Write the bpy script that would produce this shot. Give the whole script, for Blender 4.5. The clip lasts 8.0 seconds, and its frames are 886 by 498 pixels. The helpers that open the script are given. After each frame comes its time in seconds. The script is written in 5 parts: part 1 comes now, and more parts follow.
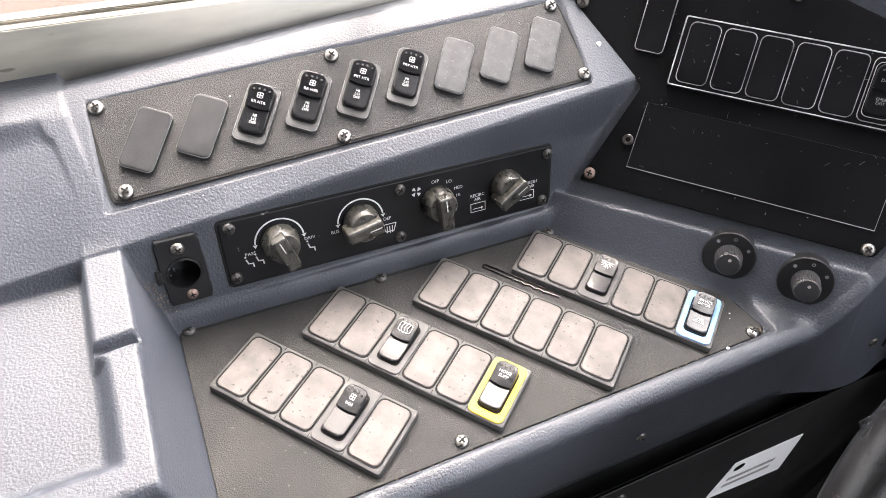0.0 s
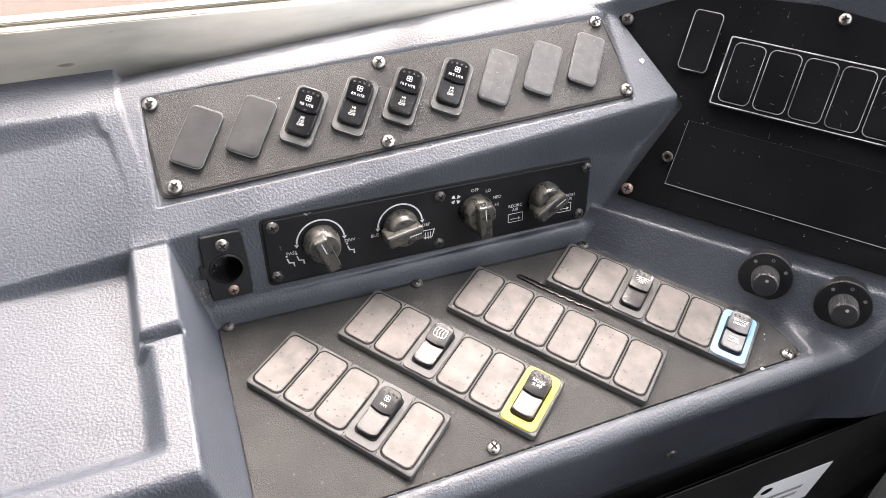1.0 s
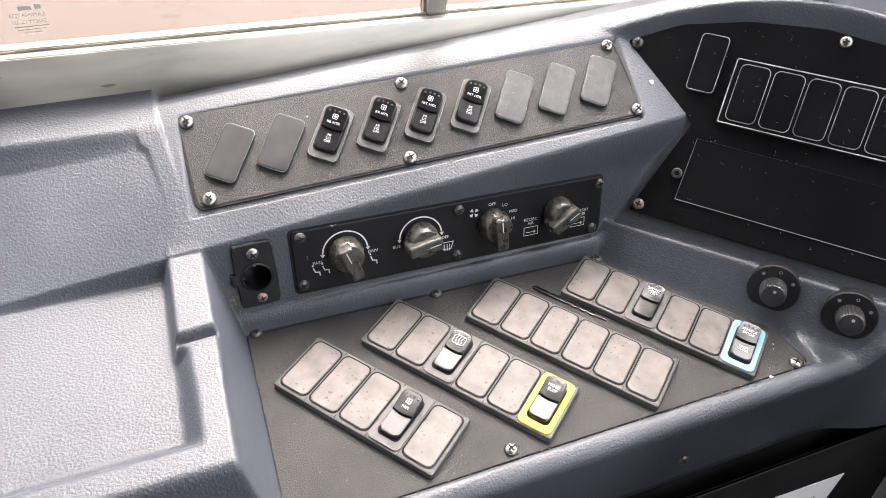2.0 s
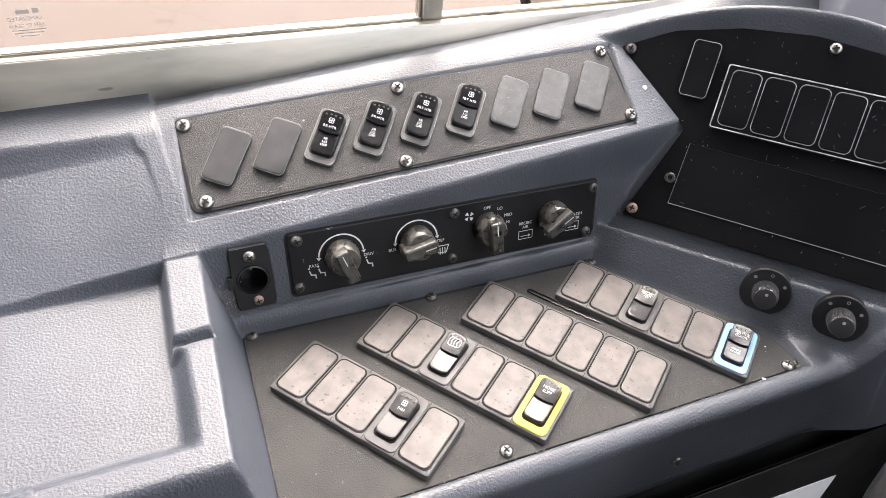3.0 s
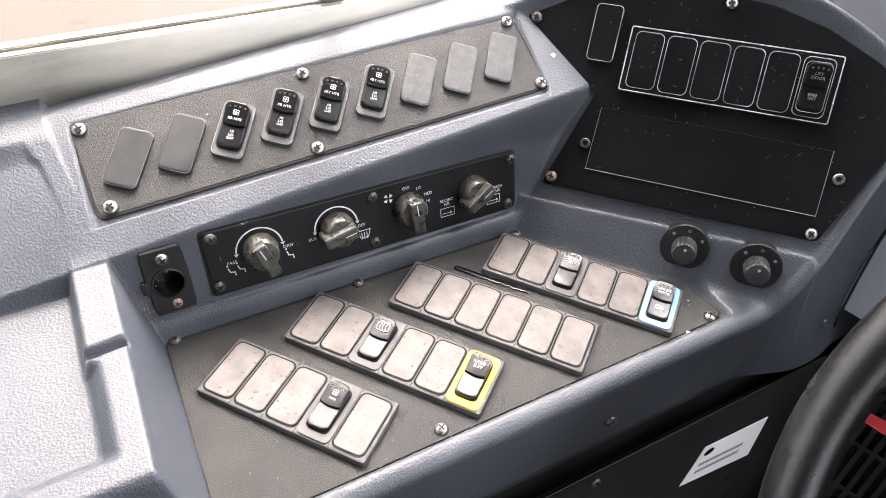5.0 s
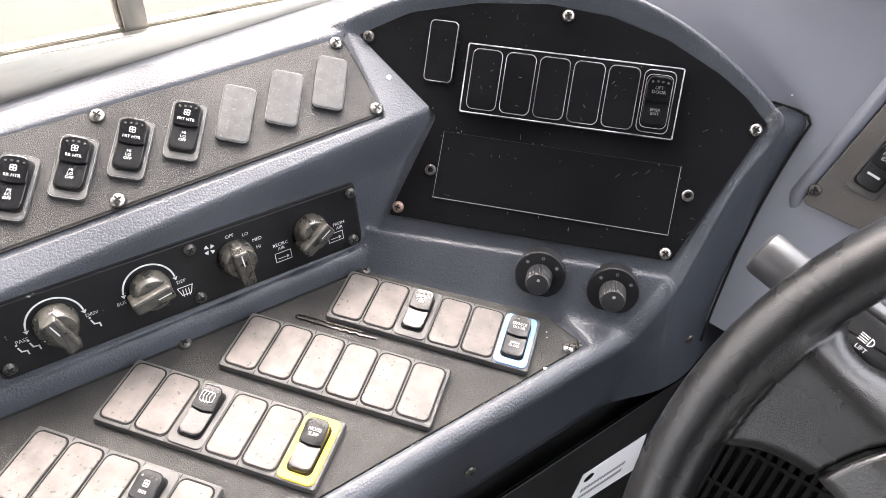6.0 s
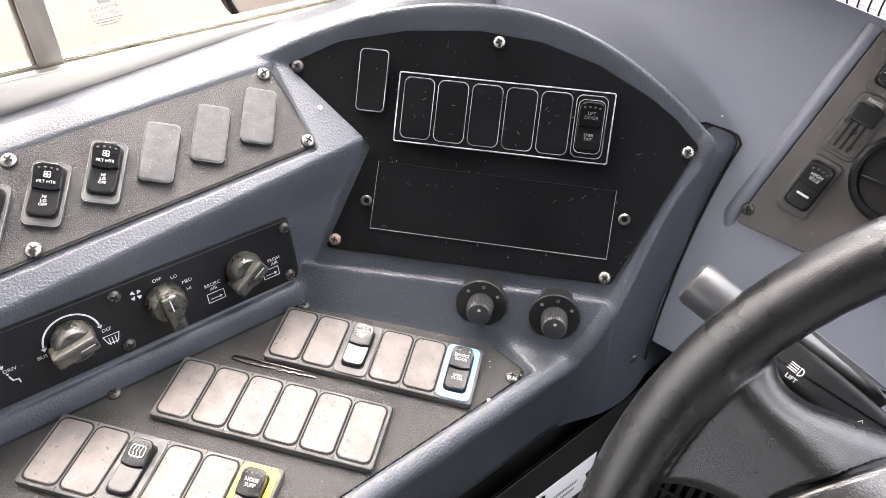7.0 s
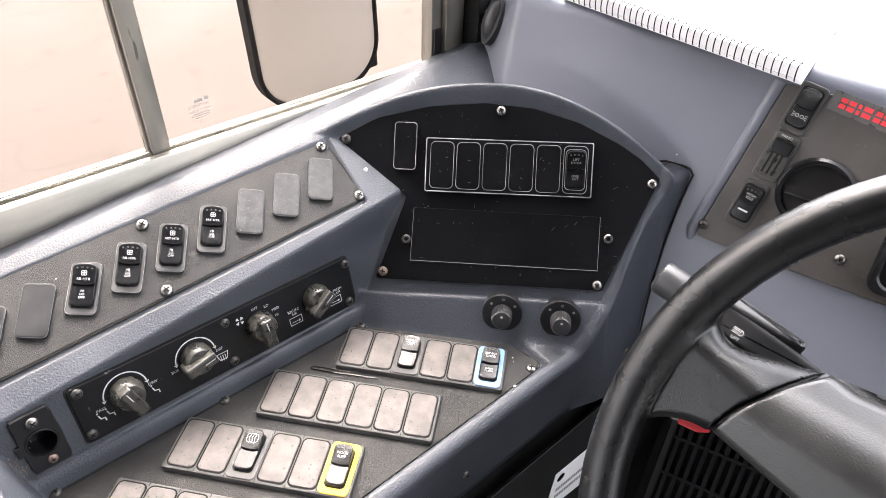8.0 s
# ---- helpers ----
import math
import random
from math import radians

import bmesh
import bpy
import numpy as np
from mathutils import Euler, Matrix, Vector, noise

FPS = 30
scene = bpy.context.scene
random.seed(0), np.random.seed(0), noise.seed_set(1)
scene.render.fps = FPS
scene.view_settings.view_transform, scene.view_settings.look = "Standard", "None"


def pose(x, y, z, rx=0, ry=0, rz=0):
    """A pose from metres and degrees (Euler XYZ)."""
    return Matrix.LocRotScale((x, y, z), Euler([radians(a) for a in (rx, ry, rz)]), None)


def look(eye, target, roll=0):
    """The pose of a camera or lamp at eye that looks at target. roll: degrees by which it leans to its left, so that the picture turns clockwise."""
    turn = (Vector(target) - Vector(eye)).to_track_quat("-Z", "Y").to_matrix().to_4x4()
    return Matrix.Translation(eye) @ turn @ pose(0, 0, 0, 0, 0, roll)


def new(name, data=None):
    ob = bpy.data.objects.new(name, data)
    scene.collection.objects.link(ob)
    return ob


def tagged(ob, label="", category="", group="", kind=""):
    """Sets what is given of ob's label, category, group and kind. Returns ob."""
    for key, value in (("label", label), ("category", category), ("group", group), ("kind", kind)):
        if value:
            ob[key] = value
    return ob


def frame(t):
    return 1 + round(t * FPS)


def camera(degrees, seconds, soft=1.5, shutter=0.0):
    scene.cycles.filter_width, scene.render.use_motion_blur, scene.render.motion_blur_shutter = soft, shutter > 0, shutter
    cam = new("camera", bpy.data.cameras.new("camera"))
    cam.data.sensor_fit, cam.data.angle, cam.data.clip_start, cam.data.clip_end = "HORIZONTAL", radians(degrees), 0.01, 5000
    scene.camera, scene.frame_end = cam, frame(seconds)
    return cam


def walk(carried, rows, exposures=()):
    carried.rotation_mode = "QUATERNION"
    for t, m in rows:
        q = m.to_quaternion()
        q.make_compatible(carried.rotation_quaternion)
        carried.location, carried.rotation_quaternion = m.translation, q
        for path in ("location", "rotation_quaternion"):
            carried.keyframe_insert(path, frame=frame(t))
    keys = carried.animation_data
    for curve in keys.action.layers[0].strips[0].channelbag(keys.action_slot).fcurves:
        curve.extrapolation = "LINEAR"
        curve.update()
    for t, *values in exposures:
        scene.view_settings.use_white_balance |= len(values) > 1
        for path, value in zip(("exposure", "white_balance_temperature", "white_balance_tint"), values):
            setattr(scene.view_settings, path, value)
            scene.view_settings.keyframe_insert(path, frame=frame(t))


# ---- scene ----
cam = camera(65.2, 8.0, 0.75)
ROWS = [
    (0.0, 0.0238, -0.3214, 0.3883, 43.53, -2.81, -24.20),
    (0.5, 0.0207, -0.3185, 0.3833, 43.66, -3.40, -22.20),
    (1.0, 0.0082, -0.3228, 0.3873, 44.61, -3.47, -21.39),
    (1.5, -0.0021, -0.3315, 0.3964, 45.38, -3.03, -20.87),
    (1.7, -0.0037, -0.3383, 0.3937, 46.18, -2.91, -20.65),
    (2.8, -0.0099, -0.3453, 0.3969, 47.24, -3.42, -20.75),
    (3.0, -0.0086, -0.3455, 0.3952, 47.26, -3.36, -20.95),
    (3.5, -0.0052, -0.3432, 0.3963, 46.74, -3.46, -21.85),
    (4.0, 0.0018, -0.3473, 0.3904, 46.76, -2.81, -23.24),
    (4.2, 0.0046, -0.3463, 0.3932, 46.18, -2.84, -23.84),
    (5.3, 0.0227, -0.3550, 0.3936, 46.08, -2.16, -29.31),
    (5.5, 0.0361, -0.3558, 0.3979, 45.97, -2.22, -30.76),
    (6.0, 0.0966, -0.3365, 0.3932, 45.71, -3.42, -34.54),
    (6.5, 0.1278, -0.3269, 0.3826, 45.31, -3.84, -36.77),
    (7.0, 0.1213, -0.3283, 0.4042, 46.05, -4.15, -38.42),
    (7.5, 0.0833, -0.3470, 0.4348, 47.95, -3.07, -39.22),
    (8.0, 0.0202, -0.3966, 0.4819, 50.33, -1.54, -41.54),
]
EXPOSURES = [(0.0, 3.78), (1.5, 3.64), (2.8, 3.54), (4.0, 3.62), (5.5, 3.92), (6.5, 4.08), (7.0, 4.06), (7.5, 3.94), (8.0, 3.72)]
walk(cam, [(t, pose(x, y, z, rx, ry, rz)) for t, x, y, z, rx, ry, rz in ROWS], EXPOSURES)

# ---- light ----
world = bpy.data.worlds.new("world")
scene.world = world
world.use_nodes = True
wn = world.node_tree.nodes
wl = world.node_tree.links
sky = wn.new("ShaderNodeTexSky")
sky.sky_type = "NISHITA"
sky.sun_disc = False
sky.sun_elevation, sky.sun_rotation = radians(53), radians(31)
sky.dust_density, sky.air_density = 4.0, 1.0
soft_sky = wn.new("ShaderNodeHueSaturation")
soft_sky.inputs["Saturation"].default_value = 0.2
wl.new(sky.outputs[0], soft_sky.inputs["Color"])
wl.new(soft_sky.outputs[0], wn["Background"].inputs["Color"])
wn["Background"].inputs["Strength"].default_value = 0.15
sun = new("sun", bpy.data.lights.new("sun", "SUN"))
sun.data.energy, sun.data.angle, sun.data.color = 0.62, radians(55), (1.0, 0.94, 0.86)
sun.matrix_world = look((0.35, 0.58, 0.90), (0, 0, 0))
scene.view_settings.use_white_balance = True
scene.view_settings.white_balance_temperature, scene.view_settings.white_balance_tint = 6520, 13.5


# ---- materials ----
def mat(name, c1, c2=None, rough=0.5, rvar=0.1, metal=0.0, blotch=20.0, grain=600.0, bump=0.1, depth=0.0005, spec=0.5, speck=None, amount=0.66, size=260.0, voro=False, stretch=None):
    """c1 to c2 in soft blotches; a fine grain for relief and gloss; speck: colour of small dust or paint specks."""
    m = bpy.data.materials.new(name)
    m.use_nodes = True
    n, l = m.node_tree.nodes, m.node_tree.links
    b = n["Principled BSDF"]
    b.inputs["Metallic"].default_value = metal
    b.inputs["Specular IOR Level"].default_value = spec
    tc, oi = n.new("ShaderNodeTexCoord"), n.new("ShaderNodeObjectInfo")
    mul = n.new("ShaderNodeMath")
    mul.operation = "MULTIPLY"
    mul.inputs[1].default_value = 7.0
    l.new(oi.outputs["Random"], mul.inputs[0])
    add = n.new("ShaderNodeVectorMath")
    add.operation = "ADD"
    l.new(tc.outputs["Object"], add.inputs[0])
    l.new(mul.outputs[0], add.inputs[1])
    if stretch:
        sc = n.new("ShaderNodeVectorMath")
        sc.operation = "MULTIPLY"
        sc.inputs[1].default_value = stretch
        l.new(add.outputs[0], sc.inputs[0])
        add = sc
    big = n.new("ShaderNodeTexNoise")
    big.inputs["Scale"].default_value, big.inputs["Detail"].default_value = blotch, 5.0
    l.new(add.outputs[0], big.inputs["Vector"])
    if voro:
        fine = n.new("ShaderNodeTexVoronoi")
        fine.feature = "SMOOTH_F1"
        fine.inputs["Scale"].default_value = grain
        fine_out = fine.outputs["Distance"]
    else:
        fine = n.new("ShaderNodeTexNoise")
        fine.inputs["Scale"].default_value, fine.inputs["Detail"].default_value = grain, 2.0
        fine_out = fine.outputs["Fac"]
    l.new(add.outputs[0], fine.inputs["Vector"])
    ramp = n.new("ShaderNodeValToRGB")
    ramp.color_ramp.elements[0].position, ramp.color_ramp.elements[1].position = 0.35, 0.68
    ramp.color_ramp.elements[0].color = (*c1, 1)
    ramp.color_ramp.elements[1].color = (*(c2 or [min(1, v * 1.25) for v in c1]), 1)
    l.new(big.outputs["Fac"], ramp.inputs["Fac"])
    col = ramp.outputs["Color"]
    if speck:
        sp = n.new("ShaderNodeTexNoise")
        sp.inputs["Scale"].default_value, sp.inputs["Detail"].default_value = size, 1.0
        l.new(add.outputs[0], sp.inputs["Vector"])
        sr = n.new("ShaderNodeValToRGB")
        sr.color_ramp.elements[0].position, sr.color_ramp.elements[1].position = amount, amount + 0.05
        l.new(sp.outputs["Fac"], sr.inputs["Fac"])
        mix = n.new("ShaderNodeMixRGB")
        mix.inputs["Color2"].default_value = (*speck, 1)
        l.new(sr.outputs["Color"], mix.inputs["Fac"])
        l.new(col, mix.inputs["Color1"])
        col = mix.outputs["Color"]
    l.new(col, b.inputs["Base Color"])
    rr = n.new("ShaderNodeMapRange")
    rr.inputs["To Min"].default_value, rr.inputs["To Max"].default_value = max(0.02, rough - rvar), min(1.0, rough + rvar)
    rr.inputs["From Min"].default_value, rr.inputs["From Max"].default_value = 0.3, 0.7
    l.new(big.outputs["Fac"], rr.inputs["Value"])
    l.new(rr.outputs[0], b.inputs["Roughness"])
    if bump:
        bp = n.new("ShaderNodeBump")
        bp.inputs["Strength"].default_value, bp.inputs["Distance"].default_value = bump, depth
        l.new(fine_out, bp.inputs["Height"])
        l.new(bp.outputs[0], b.inputs["Normal"])
    return m


VINYL = mat("grained_vinyl", (0.028, 0.0318, 0.0392), (0.038, 0.0422, 0.0508), 0.43, 0.05, spec=0.46, grain=620, bump=0.62, depth=0.0008, blotch=14)
# Base lifted well above the like vinyl to carry light on the slope.
DASH = mat("dash_plastic", (0.118, 0.125, 0.151), (0.130, 0.137, 0.164), 0.40, 0.06, spec=0.6, grain=700, bump=0.3, depth=0.0003, blotch=8, speck=(0.4, 0.4, 0.4), amount=0.84, size=160)
PANEL = mat("textured_panel", (0.013, 0.013, 0.013), (0.026, 0.025, 0.023), 0.48, 0.08, spec=0.22, grain=1500, bump=1.0, depth=0.0005, blotch=22, speck=(0.08, 0.076, 0.068), amount=0.74, size=520)
# Dust brown, lifted further for the light falling on the instrument panel.
DUSTY_LIT = mat("dusty_lit_panel", (0.042, 0.038, 0.034), (0.072, 0.064, 0.058), 0.42, 0.08, spec=0.5, grain=1300, bump=0.6, depth=0.0004, blotch=12, speck=(0.10, 0.09, 0.08), amount=0.72, size=420)
FRAME = mat("bank_frame_plastic", (0.045, 0.044, 0.043), (0.078, 0.075, 0.072), 0.50, 0.05, spec=0.25, grain=900, bump=0.25, depth=0.0003, blotch=40)
BLANK = mat("blank_plug_plastic", (0.068, 0.061, 0.057), (0.105, 0.093, 0.085), 0.50, 0.03, spec=0.26, grain=420, bump=0.3, depth=0.0004, blotch=75, speck=(0.045, 0.04, 0.038), amount=0.68, size=380)
BLANK_DARK = mat("dark_plug_plastic", (0.012, 0.012, 0.0125), (0.022, 0.022, 0.022), 0.48, 0.08, spec=0.22, grain=900, bump=0.2, depth=0.0003, blotch=60)
BLANK_OLD = mat("scuffed_plug_plastic", (0.015, 0.016, 0.017), (0.036, 0.036, 0.036), 0.52, 0.06, spec=0.3, grain=650, bump=0.3, depth=0.0003, blotch=130, speck=(0.055, 0.054, 0.053), amount=0.66, size=420)
BLACK = mat("black_plastic", (0.006, 0.006, 0.0065), (0.009, 0.009, 0.0095), 0.22, 0.04, spec=0.33, grain=900, bump=0.1, depth=0.0002, blotch=30)
CAP = mat("grey_black_cap", (0.013, 0.013, 0.014), (0.020, 0.020, 0.021), 0.42, 0.05, spec=0.35, grain=900, bump=0.15, depth=0.0002, blotch=60)
BLACK_MATT = mat("black_matt_plastic", (0.006, 0.006, 0.0065), (0.010, 0.010, 0.0105), 0.45, 0.08, spec=0.22, grain=700, bump=0.25, depth=0.0003, blotch=25)
PLATE = mat("black_painted_plate", (0.005, 0.005, 0.0055), (0.009, 0.009, 0.0095), 0.36, 0.05, spec=0.16, grain=800, bump=0.2, depth=0.0002, blotch=14, speck=(0.12, 0.12, 0.12), amount=0.78, size=260)
WORN = mat("scratched_black_panel", (0.0032, 0.0032, 0.0035), (0.0048, 0.0048, 0.0052), 0.34, 0.03, spec=0.10, grain=800, bump=0.2, depth=0.0002, blotch=18, speck=(0.10, 0.10, 0.10), amount=0.77, size=460)
EDGE = mat("pale_wear_and_glint", (0.10, 0.10, 0.105), (0.42, 0.42, 0.42), 0.4, 0.1, blotch=55, bump=0.1)
STEEL = mat("screw_steel", (0.32, 0.31, 0.29), (0.18, 0.165, 0.15), 0.32, 0.1, metal=1.0, blotch=300, grain=1500, bump=0.25, depth=0.0002)
DARK_STEEL = mat("blackened_screw", (0.04, 0.039, 0.037), (0.085, 0.078, 0.072), 0.4, 0.1, metal=0.6, blotch=300, grain=1500, bump=0.25, depth=0.0002)
RUSTY = mat("rusty_screw", (0.16, 0.1, 0.08), (0.3, 0.24, 0.2), 0.55, 0.1, metal=0.6, blotch=300, grain=1500, bump=0.3, depth=0.0002)
SLOT = mat("slot_shadow", (0.01, 0.01, 0.01), (0.015, 0.014, 0.013), 0.8, 0.05, bump=0, spec=0.1)
KNOB = mat("aged_knob_plastic", (0.014, 0.014, 0.012), (0.05, 0.046, 0.037), 0.32, 0.1, blotch=140, grain=900, bump=0.2, depth=0.0003, speck=(0.02, 0.02, 0.019), amount=0.62, size=500)
WHITE = mat("white_print", (0.40, 0.40, 0.39), (0.52, 0.52, 0.51), 0.5, 0.05, bump=0, blotch=200)
GREY_PRINT = mat("grey_print", (0.14, 0.14, 0.14), (0.2, 0.2, 0.2), 0.5, 0.05, bump=0, blotch=200)
YELLOW = mat("yellow_plastic", (0.58, 0.41, 0.025), (0.64, 0.46, 0.04), 0.55, 0.06, spec=0.3, bump=0.1, blotch=60)
BLUE = mat("pale_blue_plastic", (0.13, 0.25, 0.44), (0.16, 0.28, 0.48), 0.55, 0.06, spec=0.3, bump=0.1, blotch=60)
ALU = mat("brushed_aluminium", (0.23, 0.222, 0.198), (0.40, 0.37, 0.32), 0.40, 0.10, metal=0.85, stretch=(0.25, 1, 1), blotch=38, grain=500, bump=0.15, depth=0.0003, speck=(0.16, 0.15, 0.13), amount=0.70, size=150)
ALU_POST = mat("brushed_aluminium_post", (0.23, 0.222, 0.198), (0.40, 0.37, 0.32), 0.40, 0.10, metal=0.85, stretch=(1, 1, 0.2), blotch=38, grain=500, bump=0.15, depth=0.0003, speck=(0.16, 0.15, 0.13), amount=0.70, size=150)
RUBBER = mat("black_rubber", (0.007, 0.007, 0.007), (0.012, 0.012, 0.012), 0.65, 0.1, spec=0.2, bump=0.2, depth=0.0004)
WHEEL = mat("grained_wheel_rim", (0.0035, 0.0035, 0.0037), (0.006, 0.006, 0.0062), 0.27, 0.03, spec=0.45, grain=1500, bump=0.4, depth=0.0005, blotch=20)
PAD = mat("wheel_hub_pad", (0.014, 0.0137, 0.0133), (0.020, 0.0195, 0.019), 0.34, 0.05, spec=0.7, grain=900, bump=0.4, depth=0.0004, blotch=20)
STALK = mat("grey_stalk_plastic", (0.022, 0.022, 0.023), (0.03, 0.03, 0.031), 0.36, 0.05, spec=0.5, grain=800, bump=0.15, depth=0.0003)
EDGE_GLINT = mat("dull_edge_glint", (0.06, 0.06, 0.062), (0.20, 0.20, 0.20), 0.45, 0.1, blotch=70, bump=0.1)
PAPER = mat("white_paper", (0.8, 0.8, 0.81), (0.84, 0.84, 0.84), 0.7, 0.05, bump=0.05, blotch=10)
WIRE = mat("spiral_wire", (0.010, 0.010, 0.011), (0.016, 0.016, 0.017), 0.5, 0.05, spec=0.2, bump=0)
RED = mat("red_plastic", (0.6, 0.03, 0.04), (0.7, 0.05, 0.06), 0.4, 0.06, bump=0.1)
# Colour held far below real pale concrete so the bright yard does not clip.
CONCRETE = mat("dimmed_concrete", (0.056, 0.042, 0.033), (0.066, 0.050, 0.039), 0.85, 0.05, blotch=1.2, grain=30, bump=0.2, depth=0.004, speck=(0.051, 0.038, 0.030), amount=0.66, size=6)
LINER = mat("interior_liner", (0.24, 0.235, 0.23), (0.28, 0.275, 0.27), 0.7, 0.08, blotch=4, grain=300, bump=0.2)
FLOOR_MAT = mat("ribbed_floor_rubber", (0.1, 0.1, 0.1), (0.13, 0.13, 0.13), 0.7, 0.08, blotch=5, grain=200, bump=0.3)
MIRROR_GREY = mat("mirror_housing", (0.52, 0.47, 0.42), (0.56, 0.51, 0.46), 0.45, 0.06, blotch=6, bump=0.1)
# Kept dark so unseen walls throw little light into the cab.
DARK_LINER = mat("dark_trim_liner", (0.07, 0.07, 0.07), (0.09, 0.09, 0.09), 0.7, 0.08, blotch=4, grain=300, bump=0.2)
LABEL_FILM = mat("clear_label_film", (0.075, 0.072, 0.07), (0.11, 0.105, 0.10), 0.3, 0.06, bump=0.1, blotch=150)
MARK = mat("etched_mark", (0.32, 0.29, 0.27), (0.38, 0.35, 0.33), 0.6, 0.05, bump=0, blotch=200)
DIRT = mat("brown_dirt", (0.1, 0.075, 0.05), (0.16, 0.13, 0.1), 0.9, 0.05, blotch=120, grain=500, bump=0.6, depth=0.001)

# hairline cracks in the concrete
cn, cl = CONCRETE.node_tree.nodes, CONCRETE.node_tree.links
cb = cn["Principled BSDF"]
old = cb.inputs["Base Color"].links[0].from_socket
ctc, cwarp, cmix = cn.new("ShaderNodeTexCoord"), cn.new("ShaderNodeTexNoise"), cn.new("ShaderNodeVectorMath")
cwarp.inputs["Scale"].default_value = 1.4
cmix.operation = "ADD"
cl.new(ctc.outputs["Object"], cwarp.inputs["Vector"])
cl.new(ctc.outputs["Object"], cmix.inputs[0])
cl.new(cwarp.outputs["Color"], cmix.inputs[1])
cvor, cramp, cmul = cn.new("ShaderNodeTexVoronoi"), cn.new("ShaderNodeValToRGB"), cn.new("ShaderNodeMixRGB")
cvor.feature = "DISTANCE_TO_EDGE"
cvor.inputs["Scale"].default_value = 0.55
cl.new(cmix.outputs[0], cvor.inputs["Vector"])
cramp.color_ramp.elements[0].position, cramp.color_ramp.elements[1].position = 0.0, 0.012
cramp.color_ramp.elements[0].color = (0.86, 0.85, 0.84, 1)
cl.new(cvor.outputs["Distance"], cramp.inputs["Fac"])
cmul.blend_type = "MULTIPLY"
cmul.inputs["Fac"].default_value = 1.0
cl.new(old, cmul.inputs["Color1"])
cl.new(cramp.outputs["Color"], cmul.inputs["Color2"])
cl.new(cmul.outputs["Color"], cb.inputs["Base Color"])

GLASS = bpy.data.materials.new("window_glass")
GLASS.use_nodes = True
gn = GLASS.node_tree.nodes
gn["Principled BSDF"].inputs["Transmission Weight"].default_value = 1.0
gn["Principled BSDF"].inputs["Base Color"].default_value = (0.70, 0.655, 0.62, 1)
gn["Principled BSDF"].inputs["Roughness"].default_value = 0.0
gn["Principled BSDF"].inputs["IOR"].default_value = 1.02


# ---- mesh helpers ----
def part(name, bm, material, parent=None, label="", m=None, smooth=True):
    """One mesh object, from a bmesh or a ready mesh, under parent."""
    if isinstance(bm, bmesh.types.BMesh):
        me = bpy.data.meshes.new(name)
        bm.normal_update()
        bm.to_mesh(me)
        bm.free()
        if smooth:
            for p in me.polygons:
                p.use_smooth = True
            me.set_sharp_from_angle(angle=radians(38))
    else:
        me = bm
    if material and not me.materials:
        me.materials.append(material)
    ob = new(name, me)
    if parent:
        ob.parent = parent
    if m is not None:
        ob.matrix_basis = m
    if label:
        tagged(ob, label)
    return ob


def thing(name, m, label, category, group="", kind=""):
    ob = new(name)
    ob.empty_display_size = 0.01
    ob.matrix_basis = m
    return tagged(ob, label, category, group, kind)


def rounded(w, h, r, seg=4):
    pts = []
    for cx, cy, a0 in ((w / 2 - r, h / 2 - r, 0), (-w / 2 + r, h / 2 - r, 90), (-w / 2 + r, -h / 2 + r, 180), (w / 2 - r, -h / 2 + r, 270)):
        for i in range(seg + 1):
            a = radians(a0 + 90 * i / seg)
            pts.append((cx + r * math.cos(a), cy + r * math.sin(a)))
    return pts


def round_poly(pts, r, seg=4):
    """A polygon with its corners rounded."""
    out, n = [], len(pts)
    for i in range(n):
        p, a, b = Vector(pts[i]), Vector(pts[i - 1]), Vector(pts[(i + 1) % n])
        u, v = (a - p), (b - p)
        k = min(r, u.length * 0.45, v.length * 0.45)
        s, e = p + u.normalized() * k, p + v.normalized() * k
        for j in range(seg + 1):
            t = j / seg
            out.append(tuple(s * (1 - t) ** 2 + p * 2 * t * (1 - t) + e * t * t))
    return out


def inset(pts, d):
    out, n = [], len(pts)
    for i in range(n):
        a, p, b = Vector(pts[i - 1]), Vector(pts[i]), Vector(pts[(i + 1) % n])
        u, v = (p - a), (b - p)
        if u.length < 1e-9 or v.length < 1e-9:
            out.append(tuple(p))
            continue
        u.normalize()
        v.normalize()
        n1, n2 = Vector((-u.y, u.x)), Vector((-v.y, v.x))
        k = n1 + n2
        k = k / max(0.5, k.dot(n1))
        out.append(tuple(p + k * d))
    return out


def slab(pts, z0, z1, bev=0.0, bm=None, steps=2):
    """A plate with the outline pts (anticlockwise), its upper edge rounded by bev."""
    bm = bm or bmesh.new()
    rings = [(pts, z0)]
    if bev:
        for i in range(steps + 1):
            a = math.pi / 2 * i / steps
            rings.append((inset(pts, bev * (1 - math.cos(a))), z1 - bev + bev * math.sin(a)))
        rings.append((inset(pts, bev * 1.4), z1))
    else:
        rings.append((pts, z1))
    vs = [[bm.verts.new((x, y, z)) for x, y in ring] for ring, z in rings]
    n = len(pts)
    for lo, hi in zip(vs, vs[1:]):
        for i in range(n):
            bm.faces.new((lo[i], lo[(i + 1) % n], hi[(i + 1) % n], hi[i]))
    bm.faces.new(vs[-1])
    bm.faces.new(vs[0][::-1])
    return bm


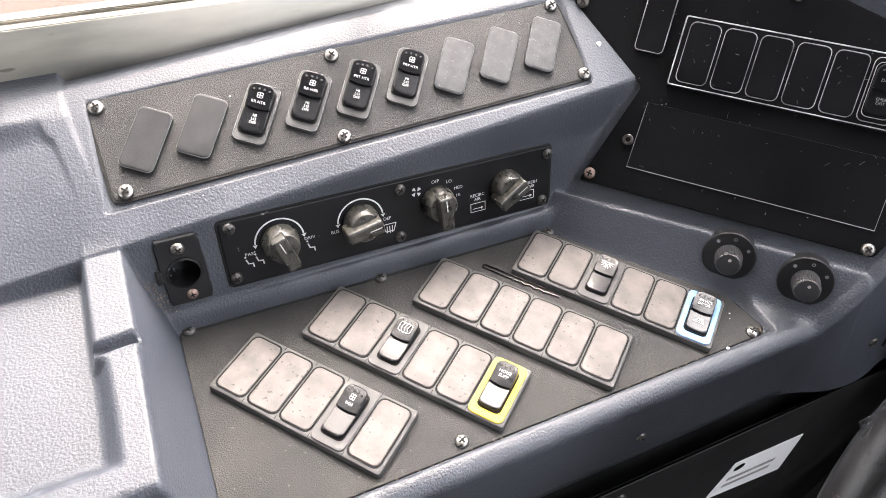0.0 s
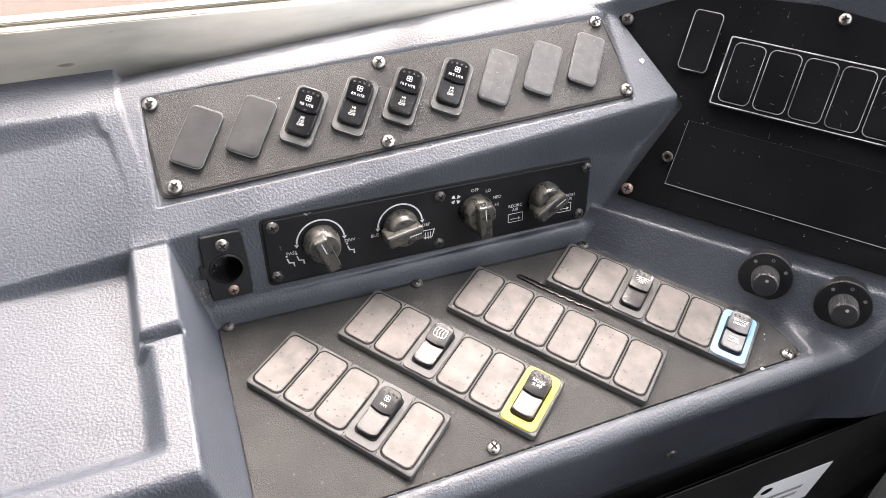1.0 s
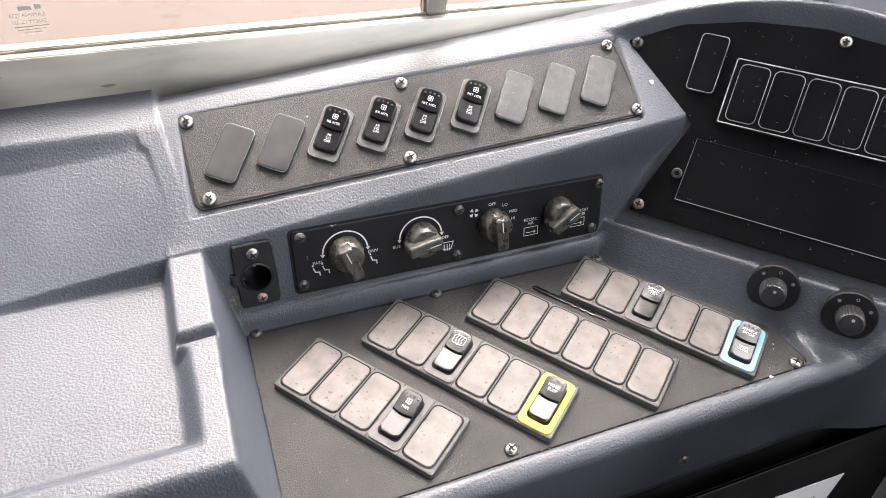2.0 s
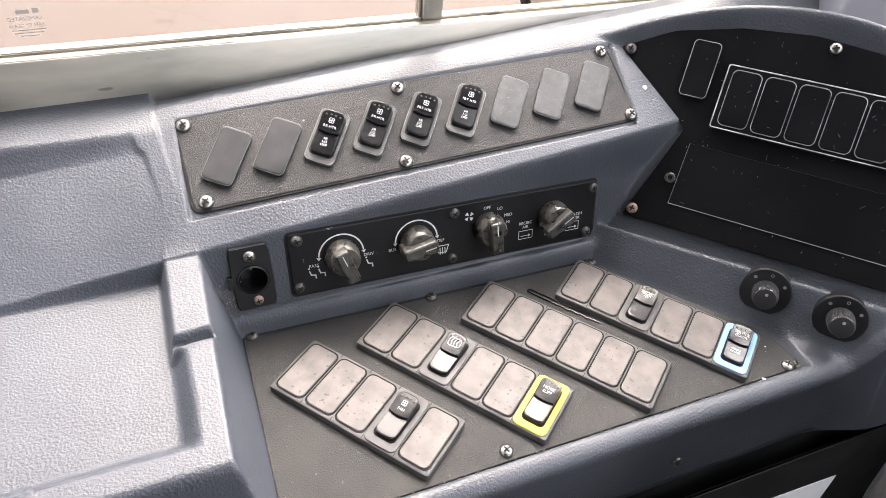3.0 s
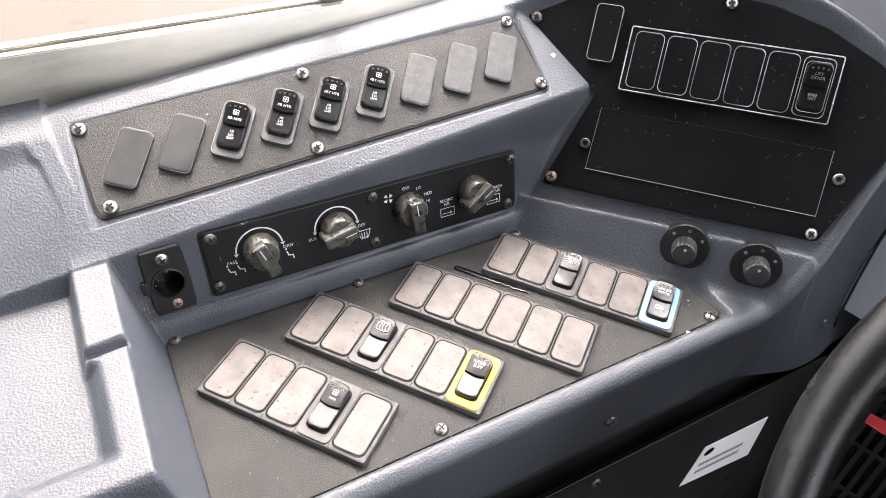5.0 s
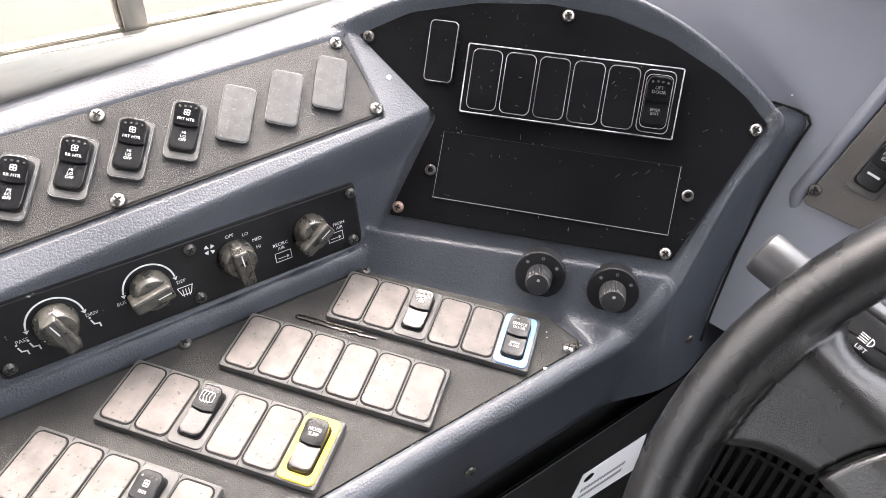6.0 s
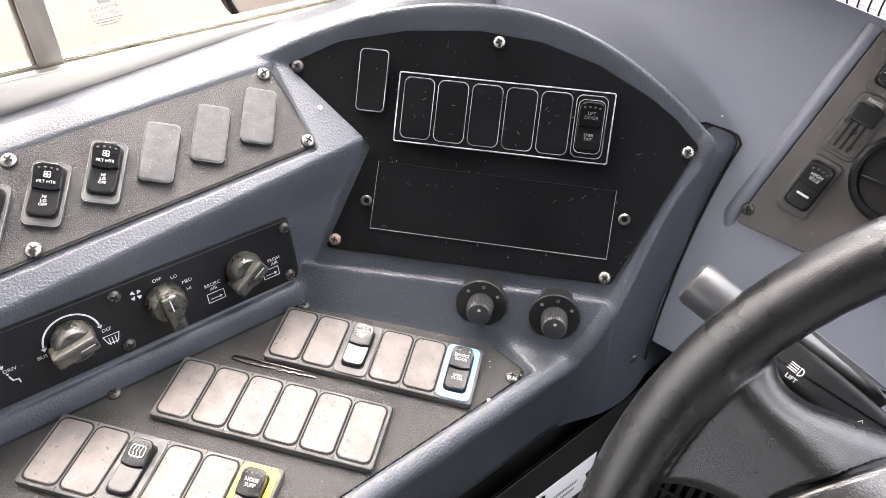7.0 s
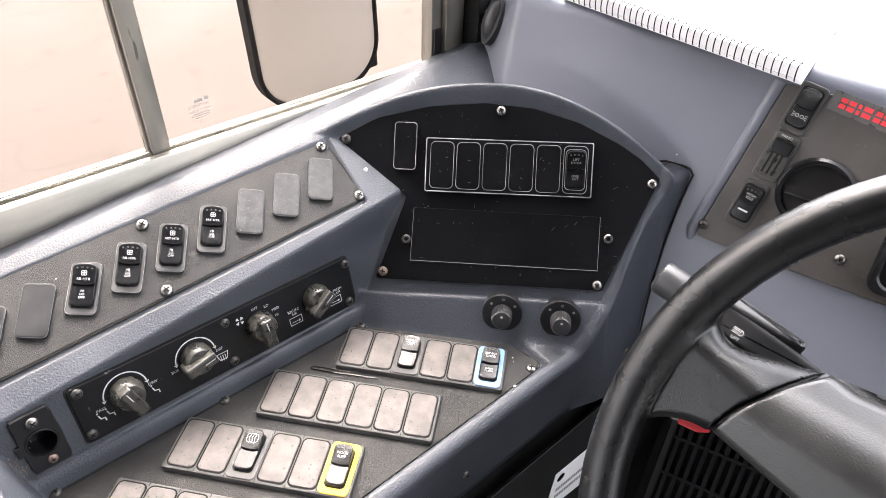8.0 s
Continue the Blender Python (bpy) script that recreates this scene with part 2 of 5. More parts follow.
def ring_slab(outer, inner, z0, z1, bm=None, bev=0.0006):
    """A frame between two outlines with the same number of points."""
    bm = bm or bmesh.new()
    n = len(outer)
    loops = [(outer, z0), (outer, z1 - bev), (inset(outer, bev), z1), (inset(inner, -bev), z1), (inner, z1 - bev), (inner, z0)]
    vs = [[bm.verts.new((x, y, z)) for x, y in ring] for ring, z in loops]
    for k in range(6):
        lo, hi = vs[k], vs[(k + 1) % 6]
        for i in range(n):
            bm.faces.new((lo[i], lo[(i + 1) % n], hi[(i + 1) % n], hi[i]))
    return bm


def box(x0, x1, y0, y1, z0, z1, bm=None, bev=0.0):
    return slab([(x0, y0), (x1, y0), (x1, y1), (x0, y1)], z0, z1, bev, bm)


def lathe(profile, seg=24, bm=None, flute=0.0, cx=0.0, cy=0.0):
    """Turns (radius, height) pairs about z; flute: depth of the grip ribs."""
    bm = bm or bmesh.new()
    rings = []
    for r, z in profile:
        if r <= 1e-6:
            rings.append([bm.verts.new((cx, cy, z))])
        else:
            rings.append([bm.verts.new((cx + (r - (flute if i % 2 else 0)) * math.cos(2 * math.pi * i / seg), cy + (r - (flute if i % 2 else 0)) * math.sin(2 * math.pi * i / seg), z)) for i in range(seg)])
    for a, b in zip(rings, rings[1:]):
        for i in range(seg):
            j = (i + 1) % seg
            if len(a) == 1:
                bm.faces.new((a[0], b[j], b[i])) if len(b) > 1 else None
            elif len(b) == 1:
                bm.faces.new((a[i], a[j], b[0]))
            else:
                bm.faces.new((a[i], a[j], b[j], b[i]))
    return bm


def sweep(points, radius, seg=8, bm=None, closed=False):
    """A tube along points; radius: a number or one for each point."""
    bm = bm or bmesh.new()
    pts = [Vector(p) for p in points]
    n = len(pts)
    rad = radius if isinstance(radius, (list, tuple)) else [radius] * n
    up, rings = Vector((0, 0, 1)), []
    for i, p in enumerate(pts):
        a = pts[i - 1] if (i or closed) else p
        b = pts[(i + 1) % n] if (i < n - 1 or closed) else p
        t = (b - a).normalized()
        if abs(t.dot(up)) > 0.95:
            up = Vector((1, 0, 0))
        s = t.cross(up).normalized()
        up = s.cross(t).normalized()
        rings.append([bm.verts.new(p + (s * math.cos(2 * math.pi * k / seg) + up * math.sin(2 * math.pi * k / seg)) * rad[i]) for k in range(seg)])
    for i in range(n if closed else n - 1):
        a, b = rings[i], rings[(i + 1) % n]
        for k in range(seg):
            bm.faces.new((a[k], b[k], b[(k + 1) % seg], a[(k + 1) % seg]))
    if not closed:
        bm.faces.new(rings[0])
        bm.faces.new(rings[-1][::-1])
    return bm


def arc_strip(r0, r1, a0, a1, z, bm=None, seg=20, cx=0.0, cy=0.0):
    """A flat printed arc."""
    bm = bm or bmesh.new()
    prev = None
    for i in range(seg + 1):
        a = radians(a0 + (a1 - a0) * i / seg)
        cur = [bm.verts.new((cx + r * math.cos(a), cy + r * math.sin(a), z)) for r in (r0, r1)]
        if prev:
            bm.faces.new((prev[0], prev[1], cur[1], cur[0]))
        prev = cur
    return bm


def stroke(a, b, w, z, bm=None):
    """A flat printed line."""
    bm = bm or bmesh.new()
    a, b = Vector(a), Vector(b)
    d = (b - a).normalized() * w / 2
    n = Vector((-d.y, d.x))
    bm.faces.new([bm.verts.new((*p, z)) for p in (a - d - n, b + d - n, b + d + n, a - d + n)])
    return bm


def tri_mark(p, ang, s, z, bm):
    """A printed arrow head."""
    a = radians(ang)
    u, v = Vector((math.cos(a), math.sin(a))), Vector((-math.sin(a), math.cos(a)))
    p = Vector(p)
    bm.faces.new([bm.verts.new((*q, z)) for q in (p + u * s, p + v * s * 0.7, p - v * s * 0.7)])
    return bm


TEXTS = {}


def lettering(text, size):
    """A mesh of the text in the built-in font, centred, kept for repeats."""
    key = (text, size)
    if key not in TEXTS:
        cu = bpy.data.curves.new("lettering", "FONT")
        cu.body, cu.size, cu.align_x, cu.align_y, cu.resolution_u = text, size, "CENTER", "CENTER", 2
        cu.space_line = 0.95
        ob = new("lettering", cu)
        bpy.context.view_layer.update()
        me = bpy.data.meshes.new_from_object(ob.evaluated_get(bpy.context.evaluated_depsgraph_get()))
        bpy.data.objects.remove(ob)
        TEXTS[key] = me
    return TEXTS[key]


def write(text, size, x, y, z, parent, material=None, rz=0, m=None):
    me = lettering(text, size)
    if material and me.materials and me.materials[0] != material:
        me = me.copy()
        me.materials.clear()
    base = m if m is not None else Matrix()
    return part("lettering", me, material or WHITE, parent, m=base @ pose(x, y, z, 0, 0, rz))


def seat(c, n, xdir):
    """A frame on a surface: z along n, x near xdir."""
    z = Vector(n).normalized()
    x = Vector(xdir)
    x = (x - z * x.dot(z)).normalized()
    y = z.cross(x)
    m = Matrix((x, y, z)).transposed().to_4x4()
    m.translation = c
    return m


# the planes on which things are fixed
LOW = Matrix()
HV = seat((0.1593, 0.0150, 0.0448), (0.0054, -0.9647, 0.2633), (1, 0, -0.022))
UP = seat((0.1465, 0.0736, 0.1118), (-0.0720, -0.4775, 0.8757), (1, -0.034, 0.064))
EN = seat((0.4122, -0.0468, 0.0987), (-0.6177, -0.5201, 0.5899), (0.644, -0.765, 0))
DA = seat((0.5767, -0.1861, 0.1297), (-0.8985, -0.2318, 0.3728), (0.25, -0.968, 0))


def local(m, *mm):
    """Places given in millimetres, in the frame m."""
    inv = m.inverted()
    return [tuple((inv @ Vector((x / 1000, y / 1000, z / 1000))).xy) for x, y, z in mm]


for words, size in (("RR HTR", 0.0030), ("FRT HTR", 0.0030), ("HI\nLO\nOFF", 0.0030), ("FAN", 0.0030), ("NOISE\nSUPP", 0.0036), ("SERVICE\nDOOR", 0.0034), ("OPEN\nCLOSE", 0.0030), ("LIFT\nDOOR", 0.0034), ("EMER\nEXIT", 0.0030), ("HIGH\nIDLE", 0.0038), ("PANEL", 0.0036), ("PASS", 0.0035), ("DRIV", 0.0035), ("BUS", 0.0035), ("DEF", 0.0035), ("OFF", 0.0035), ("LO", 0.0035), ("MED", 0.0035), ("HI", 0.0035), ("RECIRC\nAIR", 0.0035), ("FRESH\nAIR", 0.0035), ("LIFT", 0.0034), ("HAZARD", 0.0034), ("LAMINATED", 0.0040), ("SAFETY GLASS", 0.0034)):
    lettering(words, size)


# ---- console moulding ----
def smax(a, b, k):
    h = np.clip(0.5 + 0.5 * (a - b) / k, 0, 1)
    return b * (1 - h) + a * h + k * h * (1 - h)


def smin(a, b, k):
    return -smax(-a, -b, k)


def step(x, w):
    t = np.clip(0.5 + x / w, 0, 1)
    return t * t * (3 - 2 * t)


# outline of the black end panel, in its own plane
ARCH_IN = [(144, 43), (125, 59), (104, 71), (65, 87), (23, 96), (-22, 97), (-74, 89), (-122, 74), (-160, 50)]
ARCH_IN = [(a / 1000, v / 1000) for a, v in ARCH_IN]


def arch_top(a, rise, wide_l, wide_r):
    d = a + 0.005
    return rise - np.where(d < 0, d * d / wide_l, d * d / wide_r)


def console_height(x, y):
    wall = 0.0448 + (0.9647 * (y - 0.0150) - 0.0054 * (x - 0.1593)) / 0.2633
    wall = wall + 1.3 * np.maximum(0, wall - 0.068)
    face = 0.1118 + (0.0720 * (x - 0.1465) + 0.4775 * (y - 0.0736)) / 0.8757 + 0.0015
    top = 0.1225 + 0.078 * (x + 0.03) - 0.35 * np.maximum(0, y - 0.124)
    block = smin(smin(wall, face, 0.012), top, 0.010)
    # recess for the upper switch panel
    u = (x - 0.150) - 0.06 * (y - 0.074)
    inside = step(0.1725 - np.abs(u), 0.003) * step(y - (0.0425 - 0.026 * (x + 0.02)), 0.003) * step((0.1105 - 0.036 * (x + 0.02)) - y, 0.003)
    block = block - 0.0035 * inside
    # tray with its rim: a flat rib that climbs to the ledge under the window
    side = (-0.0075 - x) * 4.6
    rim = 0.0700 + 0.03 * np.maximum(0, -y - 0.05) + 0 * x
    rim = smax(rim, 0.0700 + 0.70 * (y - 0.035), 0.004)
    rim = smin(rim, 0.1180 + 0.05 * (y - 0.103), 0.003)
    ends = np.clip((-0.0215 - x) / 0.003, 0, 1) * np.clip((x + 0.0485) / 0.003, 0, 1)
    notch = np.exp(-((y + 0.0500 - 0.06 * (x + 0.036)) / 0.0036) ** 4) * 0.0075 * ends
    raised = smin(side, rim, 0.007)
    raised = smin(raised, 0.072 + (y + 0.1445) * 3.2, 0.009) - notch
    # the pocket: level bottom, a slope, a short steep riser and a chamfer up to the ledge
    wide = step(-0.0575 - y, 0.006)
    pocket = smax(0.0550 + 0 * y, 0.0550 + 1.10 * (y - 0.058 + 0.05 * np.minimum(0, x + 0.06)), 0.003)
    back = y + 0.05 * np.minimum(0, x + 0.06)
    riser = smin(0.0905 + 4.0 * (back - 0.0903), 0.1030 + 1.5 * (back - 0.0934), 0.002)
    pocket = np.where(y > 0.065, smax(pocket, riser, 0.003), pocket)
    pocket = smax(pocket, pocket + (x + 0.0500 - 0.0015 * wide) * (2.9 - 1.2 * wide), 0.004)
    pocket = smax(pocket, 0.0550 + (-0.1150 - y) * 1.5, 0.008)
    raised = smin(raised, pocket, 0.0035)
    lip = np.maximum(step(-0.1535 - y, 0.004), step(x - 0.3775, 0.006))
    deck = -0.0022 + 0.0062 * lip + 0.004 * step(-0.0072 - x, 0.004)
    # binnacle with the arched end panel
    dx, dy = x - 0.4122, y + 0.0468
    zen = 0.0987 + (0.6177 * dx + 0.5201 * dy) / 0.5899
    a = 0.644 * dx - 0.765 * dy
    v = 0.451 * dx + 0.380 * dy + 0.808 * (zen - 0.0987)
    v_out = arch_top(a, 0.114, 0.50, 0.375)
    v_in = arch_top(a, 0.0985, 0.47, 0.40)
    inner_r = 0.107 + (v + 0.064) * 0.345
    lowest = -0.0725 + (a - 0.1) * 0.07
    dist = np.minimum(np.minimum(v_in - v, inner_r - a), v - lowest)
    lift = 0.0040 - 0.0072 * step(dist + 0.0045, 0.011)
    bin_z = zen + lift / 0.59
    bin_z = smin(bin_z, zen + 0.006 - 1.75 * (v - v_out), 0.016)
    tab = 0.131 - 3.0 * np.maximum(0, x - 0.566) - 1.2 * np.maximum(0, y + 0.128) - 1.5 * np.maximum(0, 0.530 - x)
    bin_z = smax(bin_z, tab, 0.008)
    roll = smin(0.0160 + 0 * x, (y + 0.0045 - 0.008 * np.clip(0.5 - x * 2, 0, 0.6)) * 3.2, 0.009)
    z = smax(deck, smax(block, roll, 0.0015), 0.005)
    z = smax(z, raised, 0.006)
    return smax(z, bin_z, 0.007)


SOCKET = local(HV, (8.5, 14.5, 46))[0]


def console_mesh():
    xs = np.concatenate([np.arange(-0.42, -0.073, 0.006), np.arange(-0.07, -0.0007, 0.00125), np.arange(0.0, 0.026, 0.0013), np.arange(0.026, 0.278, 0.004), np.arange(0.28, 0.605, 0.0016)])
    front = -0.158 + 0.020 * step(xs - 0.470, 0.09)
    flare = 0.004 + 0.028 * step(xs - 0.440, 0.10)
    bow = 1 + 0.7 * step(xs - 0.440, 0.10)
    s = np.concatenate([np.linspace(0, 0.08, 12, endpoint=False), np.linspace(0.08, 0.45, 70, endpoint=False), np.linspace(0.45, 0.75, 110, endpoint=False), np.linspace(0.75, 1, 60)])
    X = np.repeat(xs[:, None], len(s), 1)
    Y = front[:, None] + s[None, :] * (0.153 - front[:, None])
    Z = np.maximum(console_height(X, Y), -0.068)
    # rolled front edge, front face and the return under it
    rows = []
    for q in (5, 18, 32, 46, 60, 74, 86):
        rows.append((-0.011 * math.sin(radians(q)), -0.011 * (1 - math.cos(radians(q))), 0))
    base = [(Y[:, 0] + dy, np.maximum(Z[:, 0] + dz, -0.068)) for dy, dz, _ in rows]
    for q in (0.125, 0.25, 0.375, 0.5, 0.625, 0.75, 0.875, 1.0):
        yy, zz = base[6]
        base.append((yy - flare * q ** bow, np.minimum(zz, zz * (1 - q) + -0.068 * q)))
    yy, zz = base[-1]
    base.append((yy + 0.004, zz - 0.001))
    base.append((yy + 0.05, zz - 0.001))
    Yf = np.stack([b[0] for b in base[::-1]], 1)
    Zf = np.stack([b[1] for b in base[::-1]], 1)
    X = np.concatenate([np.repeat(xs[:, None], Yf.shape[1], 1), X], 1)
    Y, Z = np.concatenate([Yf, Y], 1), np.concatenate([Zf, Z], 1)
    nx, ny = X.shape
    verts = np.stack([X.ravel(), Y.ravel(), Z.ravel()], 1)
    # bore for the power socket
    axis = np.array(HV.col[2].xyz)
    rel = verts - np.array(HV @ Vector((SOCKET[0], SOCKET[1] - 0.0015, 0)))
    off = rel @ axis
    near = (np.linalg.norm(rel - off[:, None] * axis, axis=1) < 0.0112) & (np.abs(off) < 0.012)
    verts[near] -= 0.022 * axis
    i, j = np.meshgrid(np.arange(nx - 1), np.arange(ny - 1), indexing="ij")
    a = (i * ny + j).ravel()
    faces = np.stack([a, a + ny, a + ny + 1, a + 1], 1)
    low = (Z.ravel()[faces] < -0.0679).all(1) & (X.ravel()[faces] > 0.40).all(1)
    me = bpy.data.meshes.new("console_moulding")
    me.from_pydata(verts.tolist(), [], faces[~low].tolist())
    for p in me.polygons:
        p.use_smooth = True
    return me


console = part("console_moulding", console_mesh(), VINYL)
tagged(console, "blue-grey grained vinyl driver's side console with tray and binnacle", "console")


# ---- screws ----
def screw_meshes(r):
    head = lathe([(r, 0), (r, r * 0.22), (r * 0.86, r * 0.42), (r * 0.55, r * 0.58), (0, r * 0.64)], 18)
    slot = bmesh.new()
    for w, h in ((r * 1.05, r * 0.24), (r * 0.24, r * 1.05)):
        box(-w / 2, w / 2, -h / 2, h / 2, r * 0.4, r * 0.675, slot)
    hm, sm = bpy.data.meshes.new("screw"), bpy.data.meshes.new("cross_slot")
    for bm, me in ((head, hm), (slot, sm)):
        bm.normal_update()
        bm.to_mesh(me)
        bm.free()
    for p in hm.polygons:
        p.use_smooth = True
    sm.materials.append(SLOT)
    return hm, sm


SCREWS = {}


def screw(parent, x, y, z, r=0.0046, material=None, turn=0.0):
    """A cross-head screw at a place in parent's frame."""
    material = material or STEEL
    key = (r, material.name)
    if key not in SCREWS:
        hm, sm = screw_meshes(r)
        hm.materials.append(material)
        SCREWS[key] = (hm, sm)
    hm, sm = SCREWS[key]
    ob = part("screw", hm, None, parent, m=pose(x, y, z, 0, 0, turn))
    part("cross_slot", sm, None, ob)
    return ob


# ---- switches ----
def fan_sign(s, z, bm=None, cx=0.0, cy=0.0):
    """Four looped blades."""
    bm = bm or bmesh.new()
    for q in range(4):
        a = radians(45 + 90 * q)
        arc_strip(s * 0.27, s * 0.42, 0, 360, z, bm, 12, cx + s * 0.42 * math.cos(a), cy + s * 0.42 * math.sin(a))
    return bm


def actuator_mesh():
    """A rocker with rounded corners, a raised upper half and a curved step across the middle."""
    half_w, half_h, r = 0.0088, 0.018, 0.0046
    bm = bmesh.new()
    cols = []
    for x in (-1, -0.985, -0.93, -0.84, -0.7, -0.5, -0.25, 0, 0.25, 0.5, 0.7, 0.84, 0.93, 0.985, 1):
        over = max(0.0, abs(x) * half_w - (half_w - r))
        top = half_h - (r - math.sqrt(r * r - over * over)) + 0.0006 * (1 - x * x)
        edge = 0.0012 if abs(x) > 0.99 else (0.0004 if abs(x) > 0.97 else 0)
        mid = 0.0010 - 0.0016 * (1 - x * x)
        rows = [(-top, 0.0), (-top, 0.0018), (-top + 0.0005, 0.0028), (-top + 0.0013, 0.0032), (-top + 0.0022, 0.00325), (-0.006, 0.0034), (mid - 0.0012, 0.0036), (mid - 0.0003, 0.0036), (mid, 0.0034), (mid + 0.0002, 0.0050), (mid + 0.0006, 0.0054), (mid + 0.0014, 0.0056), (0.009, 0.0072), (top - 0.0024, 0.0086), (top - 0.0013, 0.0087), (top - 0.0004, 0.0082), (top, 0.0070), (top, 0.0)]
        cols.append([bm.verts.new((x * half_w, y, max(0.0, z - (edge if z > 0.001 else 0)))) for y, z in rows])
    n = len(cols[0])
    for a, b in zip(cols, cols[1:]):
        for k in range(n):
            bm.faces.new((a[k], b[k], b[(k + 1) % n], a[(k + 1) % n]))
    bm.faces.new(cols[0][::-1])
    bm.faces.new(cols[-1])
    bmesh.ops.recalc_face_normals(bm, faces=bm.faces)
    return bm


def make_mesh(name, bm, material, angle=38):
    me = bpy.data.meshes.new(name)
    bm.normal_update()
    bm.to_mesh(me)
    bm.free()
    for p in me.polygons:
        p.use_smooth = True
    me.set_sharp_from_angle(angle=radians(angle))
    me.materials.append(material)
    return me


ACT = make_mesh("actuator", actuator_mesh(), BLACK, 30)
ACT_DULL = make_mesh("dull_actuator", actuator_mesh(), WORN, 30)
ACT_WELL = make_mesh("actuator_well", slab(rounded(0.0192, 0.0382, 0.004), 0.0, 0.0006), SLOT)
GRIPS = bmesh.new()
for gx in (-0.0055, -0.0018, 0.0018, 0.0055):
    lathe([(0.0009, 0.0), (0.0008, 0.0006), (0.0, 0.0009)], 8, GRIPS, cx=gx, cy=0.0148 - abs(gx) * 0.15)
GRIPS = make_mesh("grip_dots", GRIPS, FRAME)


def rocker(parent, m, upper="", lower="", icon="", print_mat=None, size=0.0030, wide=0.94, tall=0.92):
    """The rocker of a switch, with its well, grip dots and legends."""
    pm = print_mat or WHITE
    m = m @ Matrix.Diagonal((wide, tall, 0.9, 1))
    part("actuator_well", ACT_WELL, None, parent, m=m)
    act = part("actuator", ACT_DULL if pm is GREY_PRINT else ACT, None, parent, "dull black rocker" if pm is GREY_PRINT else "glossy black rocker", m=m)
    part("grip_dots", GRIPS, None, act, m=pose(0, 0, 0.0052, 11.6))
    tip, low = pose(0, 0, 0.0056, 11.6), pose(0, 0, 0.0037, 0.7)
    zt, zl = 0.0003, 0.0003
    if icon == "fan":
        part("fan_sign", fan_sign(0.0031, zt), pm, act, m=tip @ pose(0, 0.0098, 0))
    if icon == "light":
        bm = arc_strip(0.0017, 0.0023, 180, 360, zt)
        stroke((-0.0055, 0.0002), (0.0055, 0.0002), 0.0006, zt, bm)
        for a in (200, 225, 250, 270, 290, 315, 340):
            q = radians(a)
            stroke((0.0032 * math.cos(q), 0.0032 * math.sin(q)), (0.0054 * math.cos(q), 0.0054 * math.sin(q)), 0.0006, zt, bm)
        part("lamp_sign", bm, pm, act, m=tip @ pose(0, 0.0110, 0))
    if icon == "defrost":
        bm = bmesh.new()
        q = rounded(0.0105, 0.0075, 0.002, 3)
        for a, b in zip(q, q[1:] + q[:1]):
            stroke(a, b, 0.0006, zt, bm)
        for dx in (-0.0025, 0, 0.0025):
            for k in range(5):
                stroke((dx + 0.0005 * math.sin(k * 1.6), -0.0042 + k * 0.0015), (dx + 0.0005 * math.sin((k + 1) * 1.6), -0.0042 + (k + 1) * 0.0015), 0.0006, zt, bm)
        part("mirror_heat_sign", bm, pm, act, m=tip @ pose(0, 0.0095, 0))
    if icon == "lamps":
        bm = bmesh.new()
        for sx in (-1, 1):
            arc_strip(0.0012, 0.0017, 0, 360, zl + 0.0002, bm, 12, sx * 0.0022, 0)
            for dy in (-0.0014, 0, 0.0014):
                stroke((sx * 0.0048, dy), (sx * 0.0066, dy * 1.5), 0.0005, zl + 0.0002, bm)
        part("parking_lamp_sign", bm, pm, act, m=low @ pose(0, -0.0078, 0))
    if upper:
        write(upper, size, 0, 0.0046 if icon == "fan" else 0.0082, zt, act, pm, m=tip)
    if lower == "bar":
        part("marker_bar", stroke((-0.0038, 0), (0.0038, 0), 0.0018, zl), pm, act, m=low @ pose(0, -0.0075, 0))
    elif lower:
        write(lower, 0.0030, 0, -0.0080, zl, act, pm, m=low)
    return act


BEZEL = make_mesh("bezel", slab(rounded(0.0226, 0.0438, 0.0040), 0.0, 0.0026, 0.0012), FRAME)
# Pale ring paints the highlight along bezel and plug edges.
BEZEL_EDGE = make_mesh("worn_edge", ring_slab(rounded(0.0221, 0.0433, 0.0040), rounded(0.0212, 0.0424, 0.0037), 0.0012, 0.0024, bev=0.0002), EDGE_GLINT)
PLUG = make_mesh("blank_plug", slab(rounded(0.0224, 0.0432, 0.0040), 0.0, 0.0036, 0.0012), BLANK_OLD)
PLUG_DARK = make_mesh("dark_blank_plug", slab(rounded(0.0224, 0.0432, 0.0040), 0.0, 0.0036, 0.0012), BLANK_DARK)

# ---- upper switch panel ----
up_corners = local(UP, (-19.5, 47.5, 85), (322, 38.5, 106.5), (319.5, 98, 138.5), (-21.5, 110.5, 120))
upper_panel = thing("upper_switch_panel", UP, "dark grey textured panel with nine switch positions, screwed to the console", "control panel")
part("plate", slab(round_poly(up_corners, 0.006), -0.0025, 0.0, 0.0006), PANEL, upper_panel)
# Dark sheet shows round the plate as its shaded gap.
part("gasket", slab(inset(round_poly(up_corners, 0.006), -0.0016), -0.004, -0.0004), SLOT, upper_panel)
for k, (p, tw) in enumerate(zip(local(UP, (-15.2, 105.9, 116.1), (141.6, 100.1, 125.8), (314.5, 94.5, 137), (-11.1, 52.3, 87.1), (131.5, 47.3, 96.3), (318, 41.6, 108.3)), (20, 35, 10, 40, 15, 30))):
    screw(upper_panel, p[0], p[1], 0, 0.0050, STEEL, tw)
